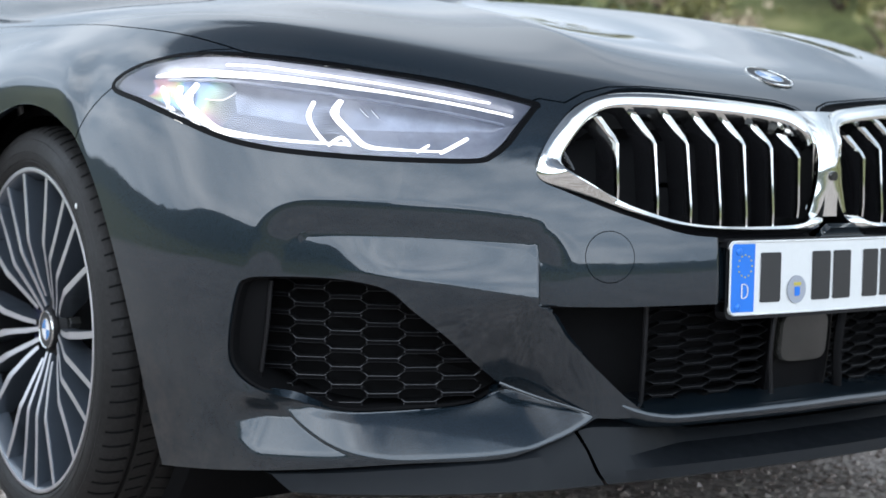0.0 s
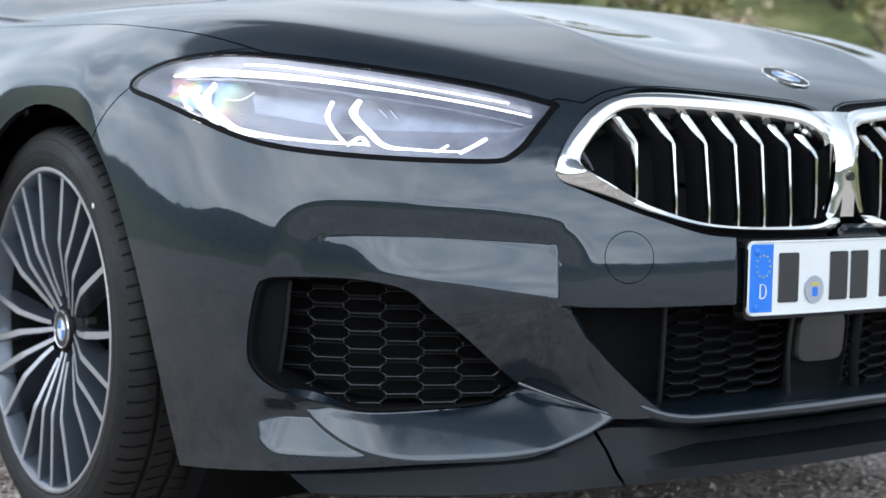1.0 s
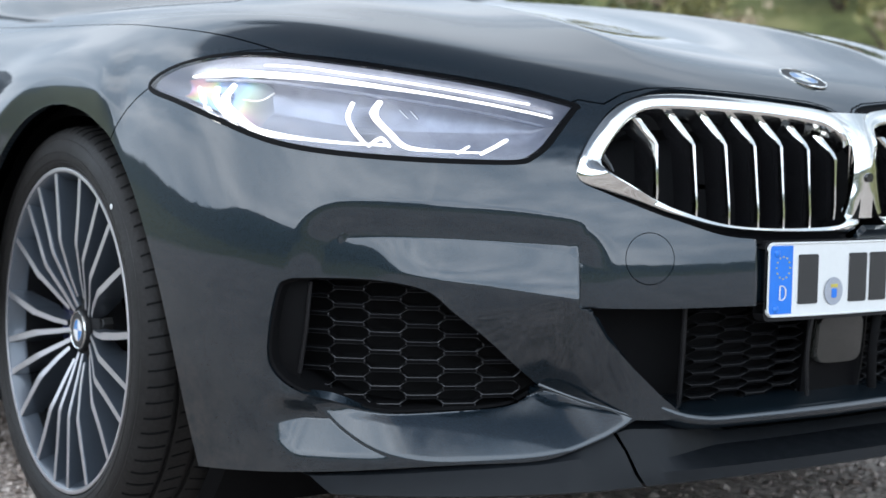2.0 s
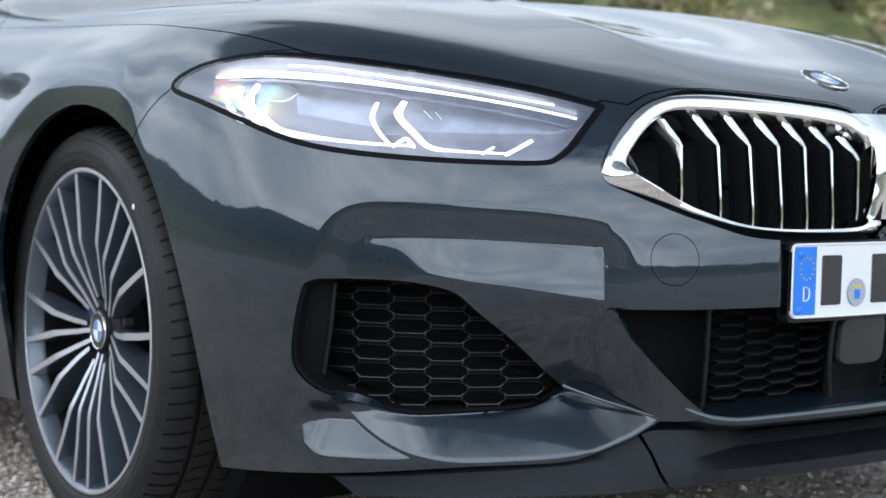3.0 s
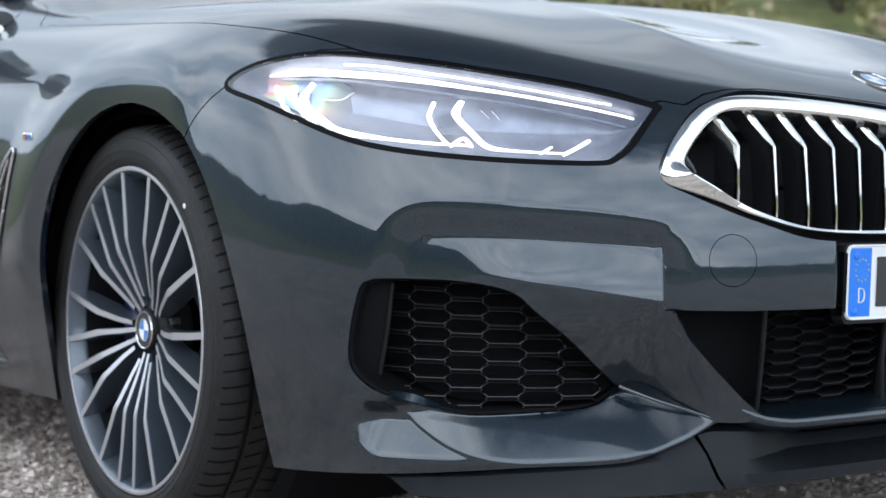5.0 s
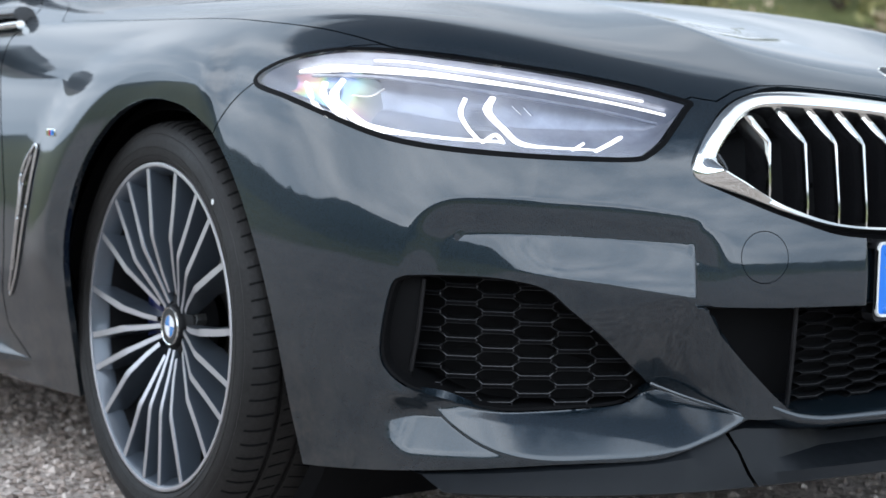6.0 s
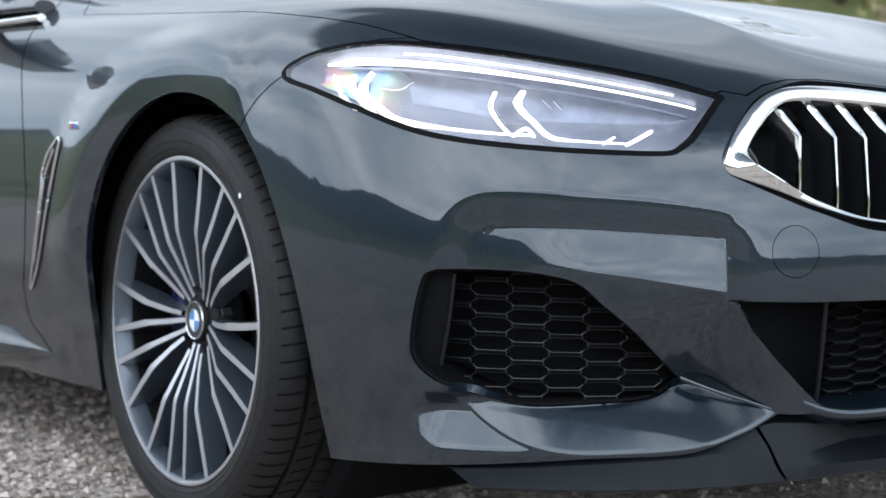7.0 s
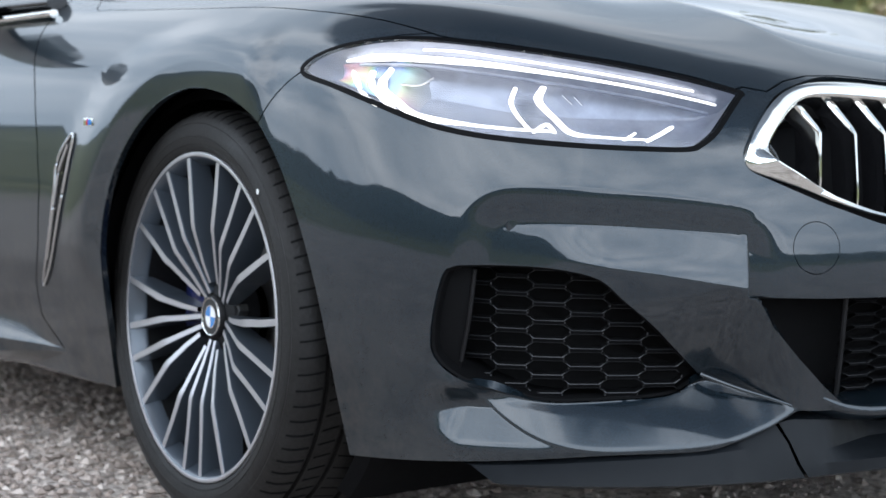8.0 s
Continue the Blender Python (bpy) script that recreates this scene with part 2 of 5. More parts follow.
NET = np.array([
    girdle([.03, .03, .04, .05, .05, .045, .05, .06, .07, .07, .07, .06, .05, .08, .08],
           [.20, .20, .195, .185, .175, .17, .17, .17, .18, .18, .18, .18, .19, .22, .24]),
    girdle([.01, .01, .015, .015, .02, .02, .025, .03, .035, .035, .035, .03, .02, .03, .03],
           [.31, .31, .305, .30, .295, .29, .29, .29, .30, .30, .30, .30, .31, .34, .36]),
    girdle([0, 0, 0, 0, 0, 0, .005, .01, .012, .012, .012, .01, 0, 0, 0],
           [.42, .42, .42, .42, .42, .42, .42, .42, .42, .42, .43, .43, .44, .47, .48]),
    girdle([0, 0, .0, .0, .0, 0, 0, 0, 0, 0, 0, 0, 0, .01, .01],
           [.53, .53, .53, .53, .53, .53, .53, .54, .54, .54, .55, .56, .57, .60, .61]),
    girdle([.03, .03, .03, .03, .03, .02, .005, 0, .003, .003, .0, 0, .01, .03, .04],
           [.63, .63, .63, .63, .63, .63, .63, .64, .64, .65, .66, .68, .69, .72, .73]),
    girdle([.075, .075, .075, .075, .07, .04, .012, .005, .012, .018, .012, .01, .03, .06, .07],
           [.712, .712, .712, .715, .73, .735, .735, .735, .735, .745, .76, .79, .80, .83, .84]),
    girdle([.155, .155, .155, .16, .16, .11, .055, .04, .045, .045, .045, .04, .07, .10, .12],
           [.782, .782, .782, .79, .81, .82, .82, .815, .81, .825, .84, .88, .90, .92, .93]),
    girdle([.38, .38, .37, .36, .34, .28, .20, .15, .13, .11, .10, .10, .14, .20, .25],
           [.850, .853, .862, .873, .893, .90, .895, .89, .885, .89, .885, .93, .955, .975, .985]),
    [(.20, 0, .902), (.19, -.11, .905), (.16, -.24, .914), (.12, -.36, .925), (.08, -.46, .938), (0, -.55, .938), (-.10, -.62, .935), (-.22, -.68, .93),
     (-.50, -.75, .925), (-.95, -.80, .925), (-1.70, -.82, .91), (-2.5, -.80, .95), (-3.0, -.70, .985), (-3.2, -.45, 1.0), (-3.3, 0, 1.01)],
    [(-.45, 0, .968), (-.46, -.10, .969), (-.48, -.22, .970), (-.50, -.34, .972), (-.53, -.45, .98), (-.56, -.55, .972), (-.60, -.63, .965), (-.65, -.69, .958),
     (-.75, -.74, .95), (-1.1, -.76, .945), (-1.75, -.775, .925), (-2.4, -.74, .955), (-2.8, -.62, .99), (-3.0, -.40, 1.01), (-3.1, 0, 1.02)],
])


def weave(net, axis, t):
    """A uniform cubic B-spline through the control net along one axis, at the parameters t (0 to the number of spans)."""
    net = np.moveaxis(np.asarray(net, float), axis, 0)
    n = len(net) - 3
    k = np.clip(t.astype(int), 0, n - 1)
    f = (t - k).reshape((-1,) + (1,) * (net.ndim - 1))
    out = ((1 - f)**3 * net[k] + (3 * f**3 - 6 * f**2 + 4) * net[k + 1] + (-3 * f**3 + 3 * f**2 + 3 * f + 1) * net[k + 2] + f**3 * net[k + 3]) / 6
    return np.moveaxis(out, 0, axis)


def padded(net):
    """Mirror the net over the middle at both ends, and run it straight on at its upper and lower edge."""
    flip = np.array([1, -1, 1])
    net = np.concatenate([net[:, 1:2] * flip, net, net[:, -2:-1] * flip], 1)
    return np.concatenate([2 * net[:1] - net[1:2], net, 2 * net[-1:] - net[-2:-1]], 0)


def skin(u, v):
    """Points of the body at the grid of stations u (0 nose to 14 tail) and heights v (0 sill to 9 cowl and belt)."""
    return weave(weave(padded(NET), 0, np.asarray(v, float)), 1, np.asarray(u, float))


def flat_padded(values):
    values = np.asarray(values, float)
    return np.concatenate([[2 * values[0] - values[1]], values, [2 * values[-1] - values[-2]]])


# metres round the skin (from the middle of the nose) and up it (from the sill), for drawing outlines on it
ROUND = np.concatenate([[0], np.cumsum(np.linalg.norm(np.diff(PLAN, axis=0), axis=1))])
UPWARD = np.concatenate([[0], np.cumsum(np.linalg.norm(np.diff(NET[:, 2:7], axis=0), axis=2).mean(1))])
TABLE_U, TABLE_V = np.linspace(0, 14, 1401), np.linspace(0, 9, 901)
TABLE_S, TABLE_H = weave(flat_padded(ROUND), 0, TABLE_U), weave(flat_padded(UPWARD), 0, TABLE_V)


def on_skin(s, h, lift=0.0):
    """Points of the bare skin at s metres round and h metres up, lifted off it."""
    s, h = np.broadcast_arrays(np.asarray(s, float), np.asarray(h, float))
    side = np.where(s < 0, -1.0, 1.0)
    u, v = np.interp(np.abs(s), TABLE_S, TABLE_U), np.interp(h, TABLE_H, TABLE_V)

    def at(u, v):
        net = padded(NET)
        ku, kv = np.clip(u.astype(int), 0, 13), np.clip(v.astype(int), 0, 8)
        fu, fv = u - ku, v - kv
        wu = ((1 - fu)**3 / 6, (3 * fu**3 - 6 * fu**2 + 4) / 6, (-3 * fu**3 + 3 * fu**2 + 3 * fu + 1) / 6, fu**3 / 6)
        wv = ((1 - fv)**3 / 6, (3 * fv**3 - 6 * fv**2 + 4) / 6, (-3 * fv**3 + 3 * fv**2 + 3 * fv + 1) / 6, fv**3 / 6)
        return sum((wv[a] * wu[b])[..., None] * net[kv + a, ku + b] for a in range(4) for b in range(4))

    e = 0.01
    p = at(u, v)
    n = np.cross(at(u, v + e) - at(u, v - e), at(u + e, v) - at(np.abs(u - e), v) * np.where(u < e, -1, 1)[..., None] ** np.array([0, 1, 0]))
    n /= np.linalg.norm(n, axis=-1, keepdims=True)
    n *= np.sign((n * (p - np.array([-1.5, 0, .3]))).sum(-1))[..., None]
    return (p + n * np.asarray(lift, float)[..., None]) * np.stack([np.ones_like(side), side, np.ones_like(side)], -1)


# ---- tools for meshes ----
def thing(name, label, category, group="", kind="", at=(0, 0, 0)):
    ob = new(name)
    ob.location = at
    ob.empty_display_size = 0.1
    return tagged(ob, label, category, group, kind)


def part(name, bm, mat, parent, label="", smooth=True, sharp=40):
    """Link a bmesh as one mesh object under a thing or part."""
    if isinstance(bm, bpy.types.Mesh):
        data = bm
    else:
        data = bpy.data.meshes.new(name)
        bm.normal_update()
        bm.to_mesh(data)
        bm.free()
    for m in mat if isinstance(mat, (list, tuple)) else [mat]:
        data.materials.append(m)
    if smooth:
        data.shade_smooth()
        if sharp:
            data.set_sharp_from_angle(angle=radians(sharp))
    ob = new(name, data)
    ob.parent = parent
    return tagged(ob, label)


def from_arrays(name, verts, faces):
    data = bpy.data.meshes.new(name)
    data.from_pydata([tuple(map(float, p)) for p in verts], [], [tuple(map(int, f)) for f in faces])
    data.update()
    return data


def loft(rows, closed_u=False, closed_v=False, caps=False):
    """A bmesh sheet through rows of points (rows x points x 3)."""
    bm = bmesh.new()
    rows = np.asarray(rows, float)
    made = [[bm.verts.new(p) for p in row] for row in rows]
    n, m = rows.shape[:2]
    for j in range(n if closed_v else n - 1):
        for i in range(m if closed_u else m - 1):
            a, b = made[j], made[(j + 1) % n]
            bm.faces.new((a[i], a[(i + 1) % m], b[(i + 1) % m], b[i]))
    if caps:
        bm.faces.new(made[0][::-1])
        bm.faces.new(made[-1])
    bmesh.ops.recalc_face_normals(bm, faces=bm.faces)
    return bm


def smooth_path(points, steps=6, closed=False):
    """A Catmull-Rom curve through points of any dimension; a point given twice makes a tighter turn."""
    p = np.asarray(points, float)
    p = np.concatenate([p[-1:], p, p[:2]]) if closed else np.concatenate([2 * p[:1] - p[1:2], p, 2 * p[-1:] - p[-2:-1]])
    out = []
    for k in range(len(p) - 3):
        a, b, c, d = p[k:k + 4]
        for t in np.arange(steps) / steps:
            out.append(0.5 * (2 * b + (c - a) * t + (2 * a - 5 * b + 4 * c - d) * t**2 + (3 * b - a - 3 * c + d) * t**3))
    if not closed:
        out.append(p[-2])
    return np.array(out)


def resample(path, n, closed=False):
    path = np.asarray(path, float)
    if closed:
        path = np.concatenate([path, path[:1]])
    far = np.concatenate([[0], np.cumsum(np.linalg.norm(np.diff(path, axis=0), axis=1))])
    t = np.linspace(0, far[-1], n + 1)[:n] if closed else np.linspace(0, far[-1], n)
    return np.column_stack([np.interp(t, far, path[:, k]) for k in range(path.shape[1])])


def tube(path, radius, sides=8, flat=1.0, closed=False):
    """A rounded bar along a path of 3D points; radius may vary along it."""
    path = np.asarray(path, float)
    r = np.broadcast_to(np.asarray(radius, float), len(path))
    step = np.gradient(path, axis=0)
    step /= np.linalg.norm(step, axis=1, keepdims=True)
    rows = []
    for p, d, q in zip(path, step, r):
        up = np.array([0, 0, 1.0]) if abs(d[2]) < 0.9 else np.array([1.0, 0, 0])
        side = np.cross(d, up)
        side /= np.linalg.norm(side)
        top = np.cross(side, d)
        rows.append([p + q * (np.cos(a) * side + flat * np.sin(a) * top) for a in np.arange(sides) * 2 * np.pi / sides])
    return loft(rows, closed_u=True, closed_v=closed, caps=not closed)


def lathe(profile, sides=96, turn=2 * math.pi):
    """Turn a profile of (radius, along) about the local Y axis."""
    whole = abs(turn - 2 * math.pi) < 1e-6
    angles = np.linspace(0, turn, sides, endpoint=not whole)
    return loft([[(r * np.cos(a), y, r * np.sin(a)) for r, y in profile] for a in angles], closed_v=whole)


def box(bm, centre, size, bevel=0.0, m=None):
    """Add a bevelled box to a bmesh."""
    made = bmesh.ops.create_cube(bm, size=1.0, matrix=(m or Matrix()) @ Matrix.Translation(centre) @ Matrix.Diagonal((*size, 1)))
    if bevel:
        edges = list({e for v in made["verts"] for e in v.link_edges})
        bmesh.ops.bevel(bm, geom=edges, offset=bevel, segments=2, affect="EDGES", profile=0.7)


# ---- the sculpted skin of the car's right half, as arrays ----
def signed(points, outline, reach=0.08):
    """Distance of 2D points from a closed outline, out to reach: above 0 outside, below 0 inside."""
    points, ring = np.asarray(points, float), np.asarray(outline, float)
    value = np.full(len(points), 0.2)
    low, high = ring.min(0) - reach, ring.max(0) + reach
    near = np.flatnonzero(((points > low) & (points < high)).all(1))
    p, a, b = points[near][:, None], ring[None], np.roll(ring, -1, 0)[None]
    d = b - a
    t = np.clip(((p - a) * d).sum(-1) / np.maximum((d * d).sum(-1), 1e-12), 0, 1)
    far = np.sqrt((((p - a) - t[..., None] * d) ** 2).sum(-1).min(1))
    cross = ((a[..., 1] > p[..., 1]) != (b[..., 1] > p[..., 1])) & (p[..., 0] < (b[..., 0] - a[..., 0]) * (p[..., 1] - a[..., 1]) / np.where(np.abs(d[..., 1]) < 1e-12, 1e-12, d[..., 1]) + a[..., 0])
    value[near] = np.where(cross.sum(1) % 2 == 1, -far, far)
    return value


def ease(x, low, high):
    t = np.clip((x - low) / (high - low), 0, 1)
    return t * t * t * (t * (6 * t - 15) + 10)


def ring(points, steps=8):
    return smooth_path(points, steps, True)


# outlines on the skin, in metres round it and up it
HEADLAMP = ring([(1.321, .573), (1.285, .605), (1.222, .626), (1.160, .635), (1.077, .634), (.988, .628), (.865, .620), (.747, .611), (.651, .598), (.574, .580), (.572, .576),
                 (.591, .553), (.612, .527), (.631, .504), (.653, .487), (.675, .479), (.748, .477), (.850, .478), (.956, .483), (1.032, .491), (1.094, .504), (1.174, .528), (1.251, .551)])
KIDNEY = ring([(.586, .464), (.577, .490), (.554, .524), (.517, .562), (.472, .591), (.417, .607), (.343, .612), (.253, .607), (.148, .597), (.062, .585), (.024, .566), (.016, .535), (.014, .493), (.015, .437), (.027, .396), (.048, .375), (.085, .368), (.198, .369), (.315, .375), (.381, .382), (.443, .395), (.498, .414), (.542, .431), (.577, .446)])


def drawn_back(s, h):
    """How far the grilles draw back from the skin towards their foot."""
    return -.023 * ease(.55 - h, 0, .17) * (1 - ease(s, .22, .52))


KIDNEY_CUT = KIDNEY + np.column_stack([0 * KIDNEY[:, 0], .019 * ease(KIDNEY[:, 1], .53, .585) * (1 - .7 * ease(KIDNEY[:, 0], .36, .48)) - .011 * (1 - ease(KIDNEY[:, 1], .385, .42)) * (1 - ease(KIDNEY[:, 0], .30, .46))])
KIDNEY_IN = ring([(.546, .468), (.540, .486), (.523, .510), (.487, .549), (.450, .575), (.405, .586), (.323, .586), (.233, .581), (.135, .571), (.068, .558), (.042, .535), (.036, .514), (.034, .484), (.035, .437), (.046, .410), (.065, .391), (.099, .382), (.197, .380), (.290, .383), (.358, .391), (.421, .406), (.470, .422), (.508, .439), (.536, .455)])
GRILLE = ring([(1.033, .283), (1.019, .296), (.995, .300), (.908, .302), (.843, .297), (.802, .286), (.770, .260), (.720, .220), (.670, .173), (.620, .128), (.611, .121),
               (.641, .104), (.683, .095), (.775, .093), (.859, .095), (.929, .106), (.992, .128), (1.036, .154), (1.052, .180), (1.048, .226)])
INTAKE = np.array([(-.2, .262), (.30, .262), (.45, .262), (.565, .265), (.568, .258), (.544, .221), (.495, .172), (.444, .126), (.415, .103), (.385, .085), (.36, .078), (.36, -.2), (-.2, -.2)])
BELOW = np.concatenate([smooth_path([(1.30, .0), (1.225, .004), (1.033, .017), (.791, .032), (.640, .033), (.585, .043), (.530, .063), (.482, .089)], 6),
                        smooth_path([(.482, .089), (.45, .086), (.40, .084), (.34, .078)], 4)[1:], [(.34, -.3), (1.30, -.3)]])
ARCH = np.concatenate([smooth_path([(1.940, -.02), (1.915, .10), (1.906, .196), (1.899, .255), (1.876, .318), (1.831, .395), (1.768, .463), (1.690, .515), (1.601, .539), (1.510, .530), (1.445, .505),
                                    (1.404, .480), (1.344, .412), (1.290, .312), (1.257, .208), (1.236, .076), (1.222, -.01)], 6), [(1.22, -.3), (1.94, -.3)]])
CREASE = np.array([(.35, .34), (.534, .368), (.581, .390), (.632, .400), (.715, .409), (.838, .414), (.920, .413), (.958, .407), (.985, .393), (1.003, .371), (1.012, .340), (1.02, .30)])
CREASE = smooth_path(CREASE, 6)


def sculpt(p, s, h):
    """How far the skin stands proud of its smooth base: the recess round the side grille, its ledge, the lower blade, the domed bonnet."""
    recess = np.concatenate([CREASE, [(1.04, .24), (1.06, .16), (1.0, .10), (.66, .06), (.44, .02), (.40, .20)]])
    inside = -signed(np.column_stack([s, h]), recess)
    d = -.0125 * (.7 * np.clip(inside / .050, 0, 1) + .3 * ease(inside, -.004, .050)) * ease(s, .52, .60)
    top = np.interp(s, [.56, .60, .72, .88, .93], [.355, .357, .361, .363, .356])
    low = np.interp(s, [.56, .60, .72, .80, .88, .93], [.274, .279, .297, .306, .316, .326])
    brink = np.interp(h, [.12, .172, .221, .258, .266], [.40, .45, .50, .545, .580])
    ledge = ease(s - brink, 0, .008) * (1 - ease(s, .770, .905))
    ramp = np.clip((top - h) / (top - low), 0, 1)
    d += ledge * (.015 * (.8 * ramp + .2 * ease(top - h, 0, top - low)) * (1 - np.clip((low - h) / .15, 0, 1)))
    edge = smooth_path([(.45, .085), (.482, .092), (.55, .104), (.600, .113), (.635, .107), (.683, .097), (.775, .092), (.859, .094), (.929, .103), (.984, .118), (1.021, .140), (1.051, .165), (1.10, .20)], 8)
    fold = smooth_path([(.45, .070), (.482, .086), (.53, .062), (.585, .044), (.64, .036), (.72, .034), (.80, .036), (.88, .050), (.94, .073), (.984, .098), (1.02, .126), (1.05, .153), (1.10, .19)], 8)
    upper, lower = np.interp(s, edge[:, 0], edge[:, 1]), np.interp(s, fold[:, 0], fold[:, 1])
    rise = np.clip(np.minimum(h, upper) - lower, 0, None)
    # the blade's foot is a crisp fold; below it, towards the wheel, the skin rolls back to the sky
    roll = np.clip(np.minimum(np.minimum(h, lower), .088) - .034 - .022 * ease(s, 1.0, 1.08), 0, None)
    roll = .78 * np.where(roll < .016, roll * roll / .032, roll - .008) * ease(s, .80, .90) * (1 - ease(s, 1.0, 1.09)) * (1 - ease(h, .090, .140))
    knee = np.interp(s, [.60, .70, .90], [.008, .010, .007])
    rise = np.where(rise < knee, rise * rise / (2 * knee), rise - knee / 2)
    # above the blade the fin is a plane that rises to the edge of the middle intake
    over = np.clip((h - upper) / .17, 0, 1)
    off_fin, off_edge = ((s - .444) * .132 - (q - .126) * .124 for q in (np.maximum(h, upper), upper))
    fin = np.clip(off_fin / np.maximum(off_edge, 1e-4), 0, 1)
    fall = 1 - .75 * over - .25 * over * over * (3 - 2 * over)
    fade = fin + (fall - fin) * ease(s, .64, .78)
    fade = np.maximum(np.minimum(fade, fall) - .06 * np.clip(1 - np.abs(fade - fall) / .24, 0, 1) ** 2 * (over > 0) * np.clip(over * 6, 0, 1), 0)
    end = np.interp(h, [.08, .14], [.99, .955])
    d += -(.92 - .3 * ease(s, .80, .95)) * rise * fade * ease(s, .474, .505) * (1 - ease(s - end, 0, .10)) - roll
    away = signed(np.column_stack([s, h]), ARCH, 0.2)
    # the flared lip of the arch: swelling slowly, then falling away to its edge
    flare = np.where(away < .050, np.clip(away, 0, 1) / .050, 1 - ease(away, .050, .20))
    d += .0105 * flare * ease(h, .12, .30) * ease(s, 1.36, 1.46)
    d += -.014 * ease(.287 - s, 0, .012) * ease(h, .20, .23) * (1 - ease(h, .36, .39))
    # bonnet: a ridge along each side of the middle, a soft valley between ridge and wing
    ridge = np.interp(p[:, 0], [-.5, .2, .45, .75, .85], [.42, .355, .335, .325, .325])
    out = np.abs(p[:, 1]) - ridge
    inner, outer = np.sqrt(np.minimum(out, 0) ** 2 + .016 ** 2) - .016, np.sqrt(np.maximum(out, 0) ** 2 + .016 ** 2) - .016
    crest = np.where(out < 0, -.020 * (1 - np.exp(-inner / .16)), -.030 * (1 - np.exp(-outer / .22)))
    front = ease(h, .64, .86) * (p[:, 0] > -.9)
    d += (.010 + crest) * front * (1 - ease(out, .30, .56))
    return d


def half_skin():
    u = np.concatenate([np.arange(0, 2, .019), np.arange(2, 4.6, .011), np.arange(4.6, 8, .019), np.linspace(8, 14, 110)])
    v = np.concatenate([np.arange(0, 1.6, .012), np.arange(1.6, 6.5, .022), np.linspace(6.5, 9, 70)])
    p = skin(u, v).reshape(-1, 3)
    s, h = np.meshgrid(np.interp(u, TABLE_U, TABLE_S), np.interp(v, TABLE_V, TABLE_H))
    s, h = s.ravel(), h.ravel()

    def normals(p):
        g = p.reshape(len(v), len(u), 3)
        du, dv = np.gradient(g, axis=1), np.gradient(g, axis=0)
        du[:, 0] = (0, -1, 0)
        du[:, -1] = (0, 1, 0)
        n = np.cross(dv, du).reshape(-1, 3)
        n /= np.linalg.norm(n, axis=1, keepdims=True)
        return n * np.sign((n * (p - np.array([-1.5, 0, .3]))).sum(1))[:, None]

    p = p + normals(p) * sculpt(p, s, h)[:, None]
    n = normals(p)
    i, j = np.meshgrid(np.arange(len(u) - 1), np.arange(len(v) - 1))
    a = (j * len(u) + i).ravel()
    b, c, d = a + 1, a + len(u) + 1, a + len(u)
    return {"p": p, "n": n, "c": np.column_stack([s, h]), "t": np.concatenate([np.column_stack([a, b, c]), np.column_stack([a, c, d])])}


def clip(sheet, value):
    """The part of a sheet of triangles where value (at its corners) is above 0, cut cleanly; the new edge is noted in 'rim'."""
    t, keep = sheet["t"], value > 0
    count = keep[t].sum(1)
    whole = t[count == 3]
    mixed = t[(count == 1) | (count == 2)]
    data = np.concatenate([sheet["p"], sheet["n"], sheet["c"]], 1)
    fresh, tris, edges, have = [], [whole], {}, len(data)

    def between(a, b):
        key = (a, b) if a < b else (b, a)
        if key not in edges:
            f = value[a] / (value[a] - value[b])
            edges[key] = have + len(fresh)
            fresh.append(data[a] + f * (data[b] - data[a]))
        return edges[key]

    more, rim = [], []
    for tri in mixed.tolist():
        k = [bool(keep[q]) for q in tri]
        while not (k[0] and not k[2]):
            tri, k = tri[1:] + tri[:1], k[1:] + k[:1]
        a, b, c = tri
        if k[1]:
            e, f = between(b, c), between(c, a)
            more += [(a, b, e), (a, e, f)]
        else:
            e, f = between(a, b), between(c, a)
            more.append((a, e, f))
        rim.append((e, f))
    data = np.concatenate([data, np.array(fresh).reshape(-1, 8)])
    t = np.concatenate([whole, np.array(more, int).reshape(-1, 3)])
    old = sheet.get("rim", np.zeros((0, 2), int))
    rim = np.concatenate([old, np.array(rim, int).reshape(-1, 2)])
    used = np.unique(t)
    index = np.full(len(data), -1)
    index[used] = np.arange(len(used))
    rim = index[rim]
    rim = rim[(rim >= 0).all(1)]
    data = data[used]
    return {"p": data[:, :3], "n": data[:, 3:6], "c": data[:, 6:], "t": index[t], "rim": rim}


def panel(name, sheet, mat, parent, label="", turn_in=0.012, mirror=False):
    """A body panel from a sheet, its cut edges turned inwards so that it has a thickness."""
    p, n, t, rim = sheet["p"], sheet["n"], sheet["t"], sheet["rim"]
    p = np.concatenate([p, p - n * turn_in])
    k = len(n)
    faces = np.concatenate([t, np.column_stack([rim[:, 0], rim[:, 1], rim[:, 1] + k]), np.column_stack([rim[:, 0], rim[:, 1] + k, rim[:, 0] + k])])
    flip = np.array([1, -1, 1]) if mirror else 1
    used = np.unique(faces)
    index = np.full(len(p), -1)
    index[used] = np.arange(len(used))
    faces = index[faces]
    data = from_arrays(name, p[used] * flip, faces[:, ::-1] if not mirror else faces)
    return part(name, data, mat, parent, label, sharp=50)


SKIN = half_skin()


def outside(sheet, outline, gap=0.0, axes=None):
    where = sheet["c"] if axes is None else sheet["p"][:, axes]
    return clip(sheet, signed(where, outline) - gap)


